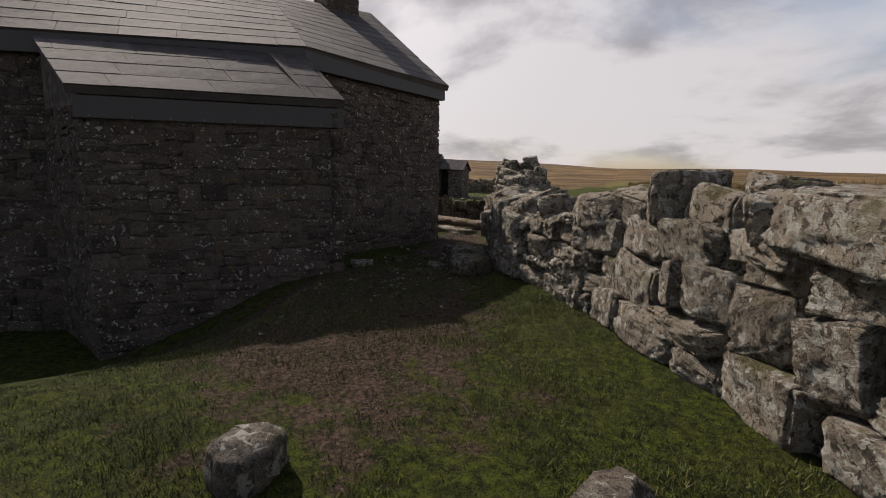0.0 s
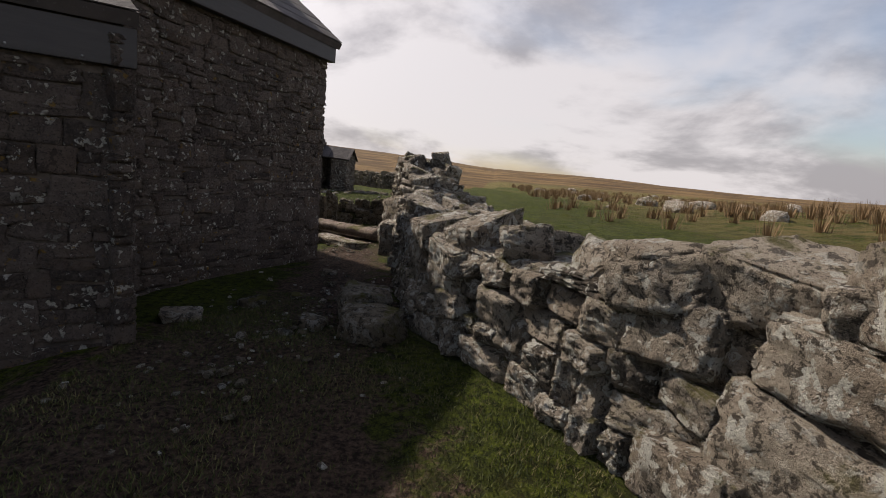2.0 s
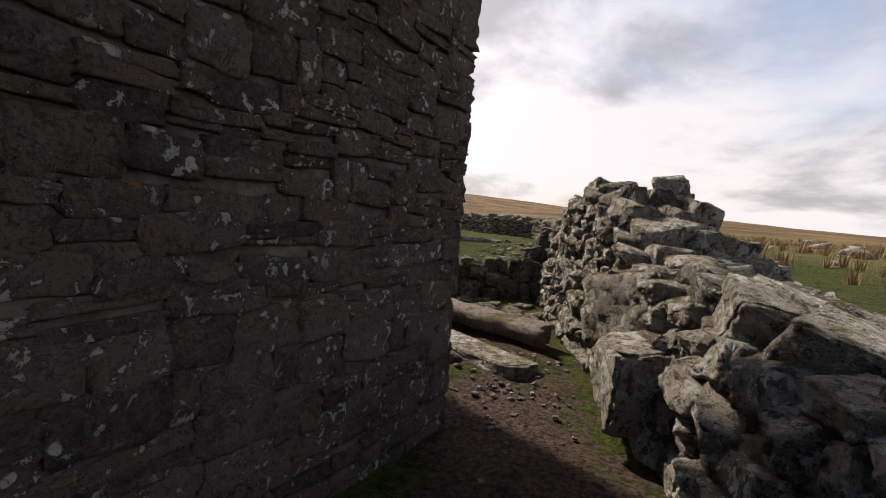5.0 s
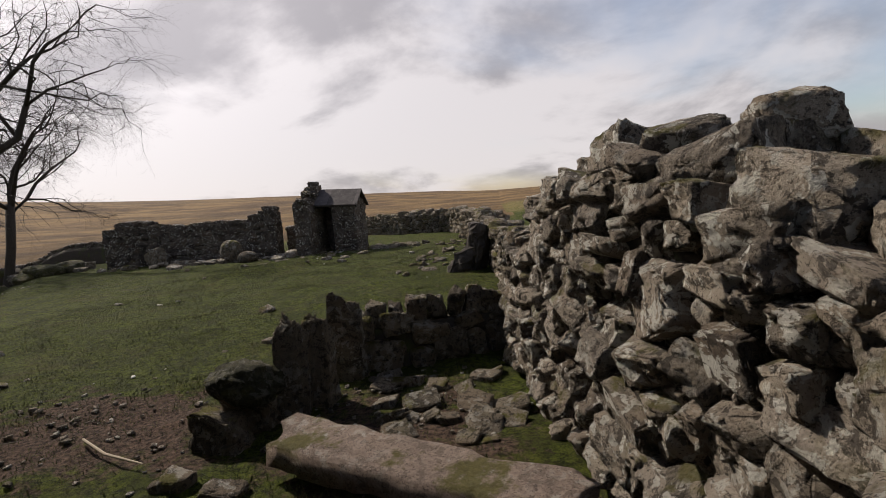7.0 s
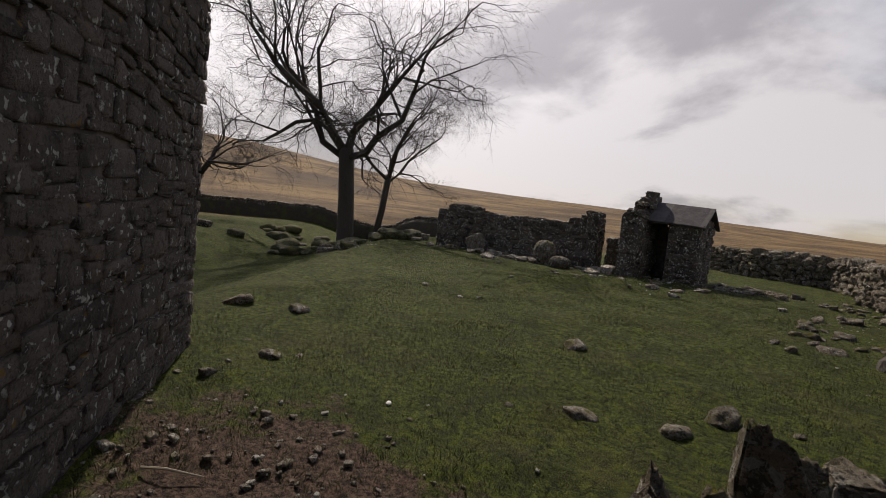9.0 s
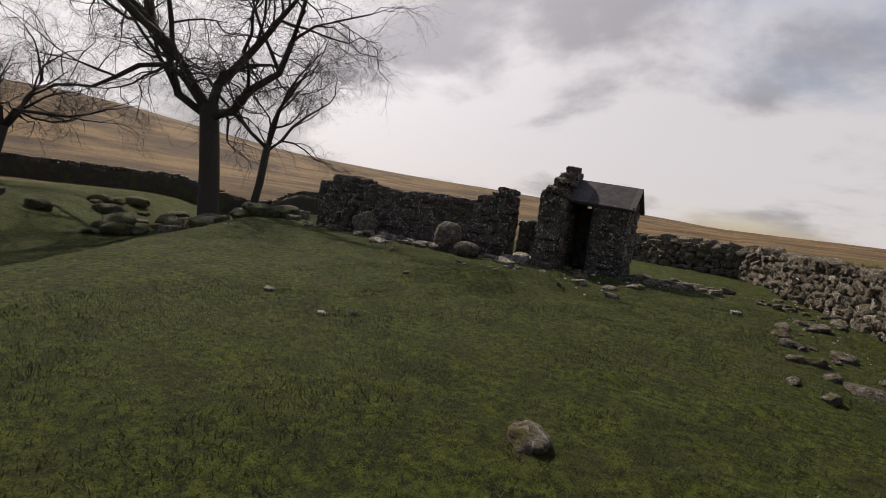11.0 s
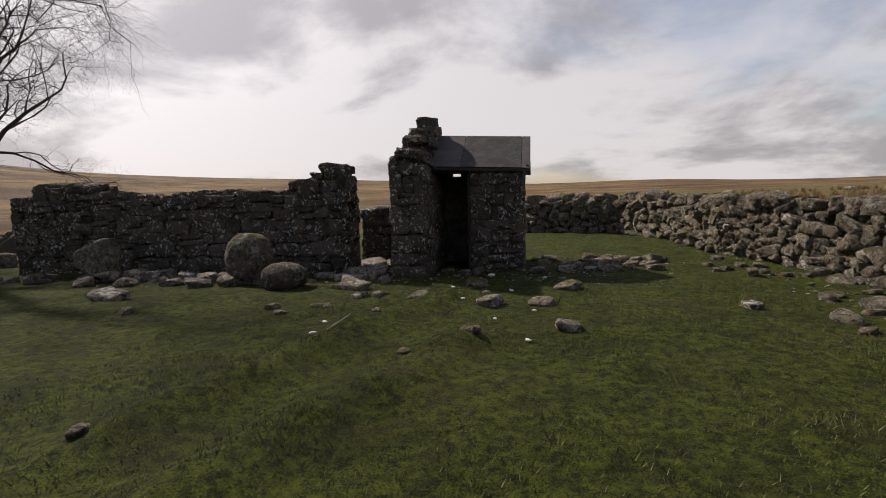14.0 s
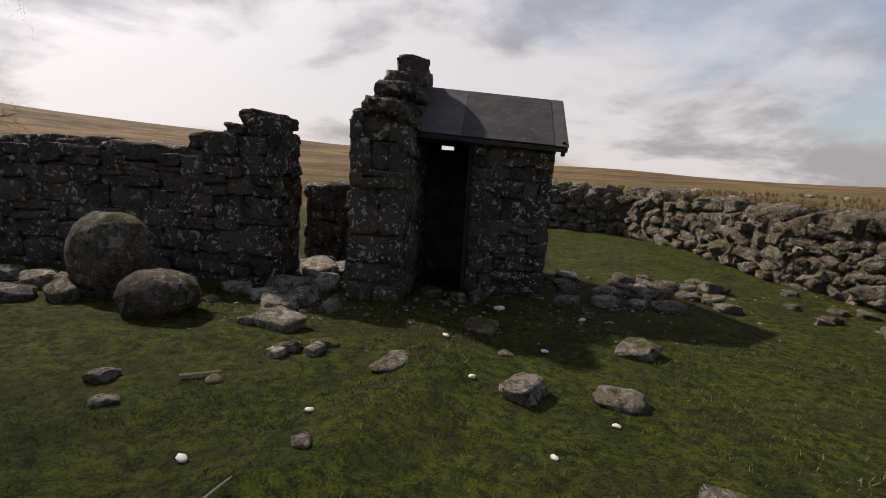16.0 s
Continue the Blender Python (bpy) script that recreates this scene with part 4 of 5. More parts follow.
part("door_lintel", bm, BLACK_WOOD_AND_SHADE, hut, "blackened timber lintel")
bm = bmesh.new()
box(bm, (-5.00, HY0 + 0.08, 0.05), (-4.955, HY0 + 0.16, HEAVE - 0.112), bevel=0.006)
part("door_post", bm, WOOD, hut, "thin old timber door post")
front_roof = roof_slab("roof_slope", hut, [Vector((HX0 + 0.02, HY0 - 0.12, HEAVE - 0.02)), Vector((HX1 + 0.12, HY0 - 0.12, HEAVE - 0.10)), Vector((HX1 + 0.12, (HY0 + HY1) / 2, HRIDGE - 0.05)), Vector((HX0 + 0.02, (HY0 + HY1) / 2, HRIDGE + 0.04))], 0.05)
rear_roof = roof_slab("roof_slope", hut, [Vector((HX1 + 0.12, HY1 + 0.12, HEAVE - 0.10)), Vector((HX0 + 0.02, HY1 + 0.12, HEAVE - 0.02)), Vector((HX0 + 0.02, (HY0 + HY1) / 2, HRIDGE + 0.04)), Vector((HX1 + 0.12, (HY0 + HY1) / 2, HRIDGE - 0.05))], 0.05)
slates(front_roof, Vector((HX0 + 0.02, HY0 - 0.13, HEAVE - 0.02)), Vector((HX1 + 0.13, HY0 - 0.13, HEAVE - 0.10)), Vector((HX0 + 0.02, (HY0 + HY1) / 2, HRIDGE + 0.04)), Vector((HX1 + 0.13, (HY0 + HY1) / 2, HRIDGE - 0.05)), 91, 0.9, 0.75)
bm = bmesh.new()
box(bm, (HX1 + 0.06, HY0 - 0.10, HEAVE - 0.18), (HX1 + 0.10, HY0 - 0.02, HEAVE - 0.03), bevel=0.005)
part("barge_end", bm, BLACK_WOOD_AND_SHADE, hut, "dark end of the barge board")

ruin_wall("low_ruin", "low broken wall closing the gap behind the rubble", (-7.3, 30.2), (-6.25, 30.4), 0.5, curve([(0, 0.95), (1.1, 1.0)]), 77, (0.28, 0.18), 120)


# ---------------------------------------------------------------- single stones
def boulder(mesh, x, y, size, label, name="boulder", sink=0.12, spin=0.0, tilt=0.0, z=None, group=""):
    rnd = random.Random(int(x * 97 + y * 31))
    base = ground_z(x, y) if z is None else z
    ob = stone(mesh, (x, y, base + size[2] * (0.5 - sink)), size, Matrix.Rotation(spin, 4, "Z") @ Euler((tilt, tilt * 0.6, 0)).to_matrix().to_4x4(), None, name)
    return tagged(ob, label, "rock", group)


def round_mesh(seed, mat):
    return rock_mesh("boulder", seed, 4, mat, square=2.3, cuts=3, rough=0.09)


boulder(round_mesh(301, MOSSY), -8.35, 27.85, (0.74, 0.62, 0.90), "large rounded dark boulder with moss on its crown", tilt=0.08)
boulder(round_mesh(302, MOSSY), -7.5, 27.35, (0.66, 0.56, 0.44), "low rounded lichened boulder in front of the ruin", sink=0.15)
boulder(rock_mesh("boulder", 303, 4, MOSSY, 4.0, 6, 0.12), -11.4, 28.05, (0.66, 0.5, 0.78), "squat mossy standing stone against the ruin", sink=0.1)
boulder(MOSS[3], 2.50, 8.45, (0.58, 0.45, 0.42), "dark mossy boulder fallen beside the path", spin=0.4, tilt=0.2)
boulder(MOSS[5], 2.72, 7.95, (0.66, 0.5, 0.32), "lichened granite block lying at the wall foot", spin=-0.5, sink=0.15)
boulder(rock_mesh("boulder", 306, 4, PALE_GRANITE, 4.0, 9, 0.16), 3.17, 2.56, (0.40, 0.34, 0.30), "pale pitted boulder in the turf", spin=0.3, sink=0.2)
boulder(rock_mesh("boulder", 307, 4, PALE_GRANITE, 4.0, 9, 0.16), 4.87, 2.85, (0.42, 0.30, 0.24), "pale low stone sunk in the grass", spin=0.9, sink=0.25)

# large boulders lying on the walls
for me, x, y, z, size, spin, tilt in (
    (BIG[0], 3.30, 8.55, 0.93, (0.78, 0.50, 0.30), 2.0, 0.10),
    (BIG[4], 3.58, 8.02, 0.76, (0.70, 0.60, 0.55), 0.5, 0.15),
    (BIG[6], 5.35, 5.35, 1.30, (0.62, 0.52, 0.48), 0.2, 0.1),
    (BIG[8], 6.05, 5.15, 1.28, (0.80, 0.60, 0.50), 1.2, 0.1),
    (BIG[2], 6.15, 3.75, 1.22, (1.15, 0.75, 0.46), 1.9, -0.22),
):
    stone(me, (x, y, z), size, Matrix.Rotation(spin, 4, "Z") @ turned(random.Random(int(x * 50)), abs(tilt)), near_wall)
for me, x, y, z, size, spin in (
    (BIG[1], 2.28, 12.55, 0.72, (1.05, 0.95, 0.75), 0.6),
    (BIG[7], 2.65, 13.25, 1.02, (1.25, 1.05, 0.50), 1.9),
    (BIG[9], 2.20, 11.75, 0.42, (0.75, 0.70, 0.62), 0.1),
    (BIG[5], 3.1, 12.6, 0.75, (1.2, 1.0, 0.55), 2.7),
    (BIG[3], 2.75, 11.3, 0.75, (0.9, 0.8, 0.45), 1.1),
    (BIG[6], 3.15, 13.9, 0.85, (0.9, 0.8, 0.6), 0.3),
    (MID[2], 2.45, 14.25, 1.66, (0.62, 0.50, 0.40), 0.5),
    (MID[4], 2.54, 14.25, 1.85, (0.42, 0.38, 0.34), 1.3),
    (MID[6], 2.05, 14.75, 1.66, (0.60, 0.42, 0.26), 0.8),
    (MID[7], 2.80, 14.05, 1.55, (0.42, 0.40, 0.40), 2.1),
    (MID[1], 1.95, 14.3, 1.60, (0.55, 0.40, 0.30), 2.6),
    (MID[8], 1.75, 15.1, 1.55, (0.50, 0.40, 0.30), 0.2),
    (MID[9], 2.3, 14.0, 1.45, (0.55, 0.5, 0.4), 0.9),
):
    stone(me, (x, y, z), size, Matrix.Rotation(spin, 4, "Z") @ turned(random.Random(int(x * 50)), 0.2), heap)

# the slope of tumbled stones behind the heap
rnd = random.Random(77)
for k in range(70):
    s = rnd.uniform(0.4, HEAP_LEN - 0.2)
    p, d = heap_at(s)
    off = rnd.uniform(0.9, 2.6)
    c = p + Vector((d.y, -d.x)) * off
    k2 = rnd.uniform(0.25, 0.6)
    hh = max(0.0, heap_h(s) * (1 - smooth(0.9, 2.7, off)))
    stone(rnd.choice(MID), (c.x, c.y, ground_z(c.x, c.y) + hh * 0.75 + 0.04), (k2, k2 * 0.8, k2 * 0.6), Matrix.Rotation(rnd.uniform(0, 6), 4, "Z") @ turned(rnd, 0.4), heap)

LOOSE = "loose stones on the turf"
WORN = rock_set("stone", MOSSY, 8, 3, 610, square=3.6, cuts=16, rough=0.32)


def scatter(places, meshes, label, flat=0.48):
    rnd = random.Random(len(places) * 13)
    for x, y, wide in places:
        boulder(rnd.choice(meshes), x, y, (wide * 1.1, wide * rnd.uniform(0.7, 1.0), wide * flat * rnd.uniform(0.8, 1.2)), label, "stone", 0.36, rnd.uniform(0, 6.3), rnd.uniform(-0.35, 0.35), group=LOOSE)


scatter([(-0.7, 4.68, 0.28), (-1.02, 4.2, 0.3), (-0.96, 3.85, 0.2), (0.9, 7.8, 0.34), (1.29, 8.46, 0.27), (2.12, 8.05, 0.26), (2.02, 7.66, 0.16), (2.13, 7.75, 0.11), (2.16, 6.61, 0.08), (1.75, 7.35, 0.09),
         (1.85, 6.72, 0.07), (1.94, 6.78, 0.13), (1.72, 7.44, 0.08), (1.62, 8.9, 0.16), (1.75, 9.6, 0.14), (1.55, 10.2, 0.2), (1.9, 8.3, 0.07), (2.4, 7.2, 0.06), (2.3, 6.2, 0.07)], MOSS + PALE[:2], "grey stone trodden into the muddy path")
scatter([(-4.32, 16.05, 0.2), (-4.23, 16.3, 0.07), (-4.18, 15.42, 0.14), (-1.89, 17.4, 0.24), (-1.25, 17.75, 0.24), (-1.06, 18.36, 0.34), (-2.86, 19.23, 0.28), (-1.12, 24.9, 0.24), (-0.99, 21.9, 0.2), (-0.58, 22.65, 0.33),
         (-0.5, 24.2, 0.3), (-6.53, 16.8, 0.36), (-5.74, 17.24, 0.28), (-3.8, 26.5, 0.3), (-3.14, 15.39, 0.07), (-0.56, 18.59, 0.1), (-4.92, 16.12, 0.09), (-2.6, 15.2, 0.09), (-2.3, 14.8, 0.08), (-2.9, 14.9, 0.07)], WORN, "weathered stone half sunk in the green yard")
scatter([(-6.62, 20.5, 0.14), (-5.58, 20.3, 0.1), (-5.4, 20.6, 0.09), (-0.62, 23.9, 0.12), (-0.82, 22.93, 0.2), (-1.24, 22.26, 0.18), (-1.64, 26.4, 0.2), (-9.44, 26.3, 0.42), (-6.29, 22.92, 0.12), (-4.72, 27.7, 0.32),
         (-4.51, 27.15, 0.12), (-3.46, 27.4, 0.36), (-3.58, 25.49, 0.27), (-4.49, 25.1, 0.14), (-4.4, 24.9, 0.13), (-4.41, 26.5, 0.3), (-5.3, 26.62, 0.26), (-5.47, 25.46, 0.12), (-4.92, 24.5, 0.11), (-7.01, 26.12, 0.2)], PALE[:3] + WORN[:5], "pale broken stone lying on the grass")
scatter([(-6.75, 25.84, 0.15), (-6.35, 26.23, 0.11), (-6.12, 26.83, 0.18), (-5.9, 26.98, 0.18), (-3.82, 28.75, 0.28), (-3.7, 29.5, 0.22), (-3.66, 28.4, 0.12), (-5.3, 28.7, 0.26), (-4.99, 28.6, 0.19), (-4.79, 28.7, 0.2),
         (-8.61, 25.66, 0.24), (-2.14, 29.9, 0.22), (-1.75, 30.1, 0.33), (-2.48, 29.75, 0.14), (-0.97, 29.0, 0.18), (-11.03, 27.4, 0.36), (-10.94, 27.75, 0.38), (-10.3, 27.45, 0.38), (-10.0, 27.8, 0.28), (-9.4, 27.4, 0.38)], WORN + MOSS[:3], "tumbled stone lying before the ruin")
scatter([(-8.9, 27.3, 0.36), (-6.38, 27.3, 0.36), (-6.64, 27.3, 0.2), (-7.35, 28.3, 0.24), (-6.51, 28.0, 0.36), (-6.14, 27.84, 0.22), (-6.8, 28.5, 0.42), (-6.6, 28.9, 0.38), (-6.45, 28.6, 0.3), (-6.75, 29.2, 0.45),
         (-6.5, 29.5, 0.4), (-6.9, 29.6, 0.4), (-6.6, 27.75, 0.3), (-6.9, 28.05, 0.25), (-6.15, 26.73, 0.15), (-5.91, 26.82, 0.16), (-3.3, 29.3, 0.3), (-3.0, 29.0, 0.22), (-2.8, 29.6, 0.28), (-3.4, 28.9, 0.24)], PALE, "pale rubble spilled beside the hut")

rnd = random.Random(58)
scatter([(rnd.gauss(-2.5, 0.8), rnd.gauss(29.7, 0.5), rnd.uniform(0.1, 0.34)) for _ in range(34)] + [(rnd.uniform(-1.2, 0.1), rnd.uniform(22.5, 30), rnd.uniform(0.1, 0.3)) for _ in range(30)], WORN + MOSS[:3], "dark mossy stone fallen from the yard wall")
scatter([(rnd.uniform(-13.5, -7.2), rnd.gauss(27.9, 0.22), rnd.uniform(0.12, 0.42)) for _ in range(36)], MOSS + PALE[:3], "dark mossy stone along the foot of the ruin", 0.6)

# small gravel and chips
rnd = random.Random(5)
bits = []
for cx, cy, sx, sy, count in ((2.0, 8.2, 0.8, 2.2, 260), (-2.6, 15.0, 1.6, 0.9, 190), (-5.0, 28.2, 1.8, 0.7, 220), (-6.6, 28.2, 0.4, 0.8, 160), (-2.8, 29.6, 1.2, 0.8, 150), (1.2, 12.4, 0.5, 0.9, 120), (0.3, 15.4, 0.7, 0.6, 90), (-9.5, 27.7, 2.2, 0.4, 120), (-16, 25.5, 2.5, 1.8, 90), (-0.4, 27.5, 0.4, 4.0, 150)):
    for _ in range(count):
        x, y, k = rnd.gauss(cx, sx * 0.6), rnd.gauss(cy, sy * 0.6), abs(rnd.gauss(0.008, 0.014)) + 0.012
        bits.append((rnd.choice(SMALL), Matrix.Translation((x, y, ground_z(x, y) + k * 0.05)) @ Matrix.Rotation(rnd.uniform(0, 6.3), 4, "Z") @ turned(rnd, 0.3) @ Matrix.Diagonal((k * 1.5, k * 1.1, k * 0.6, 1))))
gravel = joined(bits, "gravel", PALE_GRANITE, None)
tagged(gravel, "scattered grey stone chips on mud and turf", "gravel")
for x, y, k in ((-2.92, 16.27, 0.045), (-4.75, 26.6, 0.05), (-4.2, 27.3, 0.045), (-5.6, 25.9, 0.04), (-3.9, 26.2, 0.04), (-5.0, 27.4, 0.05), (-6.0, 25.4, 0.05), (-4.3, 25.8, 0.035), (-3.95, 25.0, 0.05), (-5.9, 24.9, 0.05), (-3.75, 28.2, 0.06), (-4.55, 28.3, 0.08)):
    boulder(SMALL[int(x * -10) % 10], x, y, (k * 1.6, k, k * 0.7), "small white chip of stone on the grass", "chip", 0.1, x * 9, group="white chips").data = rock_mesh("chip", int(y * 10), 1, CHIP)


def stick(points, radius, label):
    bm = bmesh.new()
    tube(bm, [Vector((x, y, ground_z(x, y) + z)) for x, y, z in points], [radius] * (len(points) - 1) + [radius * 0.5], 6)
    tagged(part("stick", bm, STICK, None), label, "stick")


stick([(-2.1, 14.75, 0.03), (-1.75, 14.55, 0.04), (-1.35, 14.4, 0.05)], 0.010, "long bleached stick on the mud")
stick([(-3.0, 14.6, 0.02), (-2.85, 14.66, 0.05), (-2.7, 14.8, 0.02)], 0.008, "bent dry twig on the mud")
stick([(-6.55, 26.2, 0.02), (-6.35, 26.32, 0.03)], 0.012, "pale stick on the grass")
stick([(-5.75, 24.9, 0.02), (-5.6, 25.1, 0.03)], 0.008, "thin pale stick on the grass")

# ---------------------------------------------------------------- the pen by the heap
POST = rock_set("stone", MOSSY, 5, 4, 190, square=8.0, cuts=7, rough=0.30)
pen = thing("stone_pen", "low mossy stone pen with upright slabs", "stone pen")
rnd = random.Random(91)
PEN_LINE = [(1.15, 16.70), (0.35, 16.30), (-0.32, 16.10)]
core("core", PEN_LINE, lambda s: 0.50, 0.42, pen, 0.06)
lay(build_face(PEN_LINE, lambda s: 0.50, lambda s: (0.36, 0.26), 92, MOSS, 0.34, jitter=0.2), pen)
pen_at, PEN_LEN = along(PEN_LINE)
s = 0.1
while s < PEN_LEN:
    p, d = pen_at(s)
    h = rnd.uniform(0.16, 0.34)
    stone(rnd.choice(POST), (p.x, p.y + 0.20, ground_z(p.x, p.y) + 0.46 + h * 0.25), (rnd.uniform(0.12, 0.24), 0.26, h), turned(rnd, 0.3), pen)
    s += rnd.uniform(0.12, 0.22)
for x, y, w2, h in ((-0.66, 15.25, 0.26, 0.95), (-0.50, 15.42, 0.24, 0.98), (-0.44, 16.0, 0.36, 1.02), (-0.95, 15.1, 0.42, 0.55), (-1.0, 14.75, 0.4, 0.45)):
    stone(rnd.choice(POST), (x, y, h * 0.5 - 0.18), (w2, w2 * 0.8, h), turned(rnd, 0.1), pen)
for k in range(26):
    x, y = rnd.uniform(-0.3, 1.1), rnd.uniform(14.6, 16.1)
    k2 = rnd.uniform(0.1, 0.34)
    stone(rnd.choice(MOSS), (x, y, ground_z(x, y)), (k2, k2 * 0.8, k2 * 0.35), turned(rnd, 0.5), pen)
for k in range(26):
    t = rnd.random()
    x, y = -1.0 + 1.4 * t + rnd.uniform(-0.3, 0.3), 14.35 - 1.5 * t + rnd.uniform(-0.35, 0.1)
    k2 = rnd.uniform(0.14, 0.36)
    stone(rnd.choice(MOSS), (x, y, ground_z(x, y) + 0.01), (k2, k2 * 0.8, k2 * 0.55), turned(rnd, 0.4), pen)


cushion = stone(rock_mesh("moss_cushion", 533, 4, GREEN_MOSS, 2.6, 3, 0.28), (-0.92, 15.0, 0.36), (0.52, 0.46, 0.30), turned(rnd, 0.2), None, "moss_cushion")
tagged(cushion, "thick yellow-green moss cushion on the pen stones", "moss")


def long_slab():
    """A long pink granite bar lying across the pen's mouth."""
    bm = bmesh.new()
    bmesh.ops.create_cube(bm, size=1.0)
    bmesh.ops.scale(bm, vec=(1.92, 0.34, 0.16), verts=bm.verts)
    bmesh.ops.subdivide_edges(bm, edges=[e for e in bm.edges if e.calc_length() > 1], cuts=24)
    bmesh.ops.subdivide_edges(bm, edges=[e for e in bm.edges if e.calc_length() > 0.2], cuts=4, use_grid_fill=True)
    bmesh.ops.triangulate(bm, faces=list(bm.faces))
    for v in bm.verts:
        c = v.co
        size = (abs(c.y / 0.17) ** 12 + abs(c.z / 0.10) ** 12) ** (1 / 12)
        c.y, c.z = c.y / max(size, 0.9), c.z / max(size, 0.9)
        wob = 0.055 * noise.fractal(c * 3.0, 0.8, 2.2, 5)
        v.co = c * (1 + wob / 0.3) + Vector((0, 0.02 * math.sin(c.x * 2.1), 0))
    return bm


slab = part("granite_bar", long_slab(), material("pink_granite", granite((0.11, 0.085, 0.07, 1), (0.40, 0.31, 0.25, 1), 0.3, 0.9, 0.7)), None, "", True)
slab.matrix_basis = Matrix.Translation((0.50, 14.07, 0.16)) @ Matrix.Rotation(math.atan2(-0.75, 1.7), 4, "Z") @ Euler((0.1, 0.02, 0)).to_matrix().to_4x4()
tagged(slab, "long pinkish dressed granite bar with moss, lying across the pen", "stone slab")
step = stone(BIG[4], (0.75, 13.0, 0.0), (1.5, 0.55, 0.22), Matrix.Rotation(-0.55, 4, "Z"), None, "stone_step")
tagged(step, "flat worn stone step sunk in earth before the pen", "stone step")

# old root leaning on the yard wall
root = thing("dead_root", "old grey root stump leaning on the yard wall", "tree stump", at=(0, 0, 0))
rnd = random.Random(12)
for k in range(6):
    a = Vector((0.05 + 0.13 * k + rnd.uniform(-0.2, 0.1), 22.0 + rnd.uniform(-0.4, 0.3), -0.05))
    b = Vector((0.75 + rnd.uniform(-0.1, 0.15), 22.3 + rnd.uniform(-0.25, 0.3), rnd.uniform(0.7, 1.1)))
    mid = a.lerp(b, 0.5) + Vector((rnd.uniform(-0.1, 0.1), rnd.uniform(-0.1, 0.1), 0.08))
    bm = bmesh.new()
    line = [a.lerp(mid, t / 6) for t in range(6)] + [mid.lerp(b, t / 6) for t in range(7)]
    tube(bm, line, [0.15 + 0.06 * math.sin(t * 0.4 + k) for t in range(len(line))], 18)
    for v in bm.verts:
        v.co += 0.09 * noise.noise_vector(Vector((v.co.x * 9, v.co.y * 9, v.co.z * 3 + k * 5))) + 0.05 * noise.noise_vector(v.co * 17)
    part("root", bm, BARK, root, "dark fissured dead wood", False)


# ---------------------------------------------------------------- trees
def tree(name, label, x, y, height, spread, seed, trunk_r, lean=(0.0, 0.0), fork=0.3, limbs=6, depth=5):
    rnd = random.Random(seed)
    ob = thing(name, label, "tree")
    base = Vector((x, y, ground_z(x, y) - 0.15))
    top = base + Vector((lean[0], lean[1], height * fork))
    bm = bmesh.new()
    pts = [base, base + Vector((0, 0, 0.35)), base.lerp(top, 0.5) + Vector((0.08, 0, 0)), top]
    tube(bm, pts, [trunk_r * 1.55, trunk_r * 1.12, trunk_r, trunk_r * 0.95], 12)
    part("trunk", bm, BARK, ob, "dark fissured trunk", True)
    twigs = bmesh.new()

    def grow(bm, start, way, length, r, level):
        count = 4 if level < 3 else 3
        pts, rr, p, d = [start], [r], start, way
        for k in range(count):
            bend = 0.32 if level < 2 else 0.42
            d = (d + Vector((rnd.gauss(0, bend), rnd.gauss(0, bend), rnd.gauss(0, bend * 0.8) + (0.10 if level < 2 else -0.10 if level >= depth - 1 else 0.0)))).normalized()
            p = p + d * (length / count)
            pts.append(p), rr.append(r * (1 - 0.55 * (k + 1) / count))
        tube(bm if level < 2 else twigs, pts, rr, 7 if level < 2 else 4 if level < 3 else 3)
        if level >= depth:
            return
        sprouts = rnd.choice((3, 4, 4, 5)) if level < depth - 1 else rnd.choice((3, 4))
        for k in range(sprouts):
            i = min(len(pts) - 1, 1 + int((k + rnd.random()) / sprouts * (len(pts) - 1)))
            tilt = rnd.uniform(0.45, 0.95)
            side = d.orthogonal().normalized()
            side.rotate(Matrix.Rotation(rnd.uniform(0, 6.28), 3, d))
            w2 = (d * math.cos(tilt) + side * math.sin(tilt)).normalized()
            grow(bm, pts[i], w2, length * rnd.uniform(0.50, 0.72), rr[i] * 0.62, level + 1)
        grow(bm, pts[-1], d, length * 0.62, rr[-1] * 0.9, level + 1)

    for k in range(limbs):
        a = 2 * math.pi * (k + rnd.uniform(-0.25, 0.25)) / limbs
        flat = rnd.uniform(0.12, 0.55) if k % 3 else 1.0
        way = Vector((math.cos(a) * flat, math.sin(a) * flat, 1.0 if k % 3 else 0.8)).normalized()
        bm = bmesh.new()
        grow(bm, top - Vector((0, 0, rnd.uniform(0, 0.12) * height * fork)), way, spread * rnd.uniform(0.5, 0.66), trunk_r * rnd.uniform(0.5, 0.66), 0)
        part("limb", bm, BARK, ob, "", True)
    tw = part("crown", twigs, BARK, ob, "fine bare twigs")
    tagged(tw, kind="stuff")
    return ob


tree("ash_tree", "tall bare tree with forked dark limbs by the yard wall", -23.8, 31.5, 16.0, 11.2, 6, 0.46, (-0.35, -0.2), 0.37, 5)
tree("slender_tree", "slender bare tree with drooping twigs beside a larger one", -28.1, 37.4, 12.0, 8.6, 11, 0.24, (0.6, 0.3), 0.42, 4)
tree("small_tree", "small bare leaning tree on the bank", -32.6, 25.8, 9.0, 6.6, 15, 0.22, (0.7, 0.4), 0.3, 5)

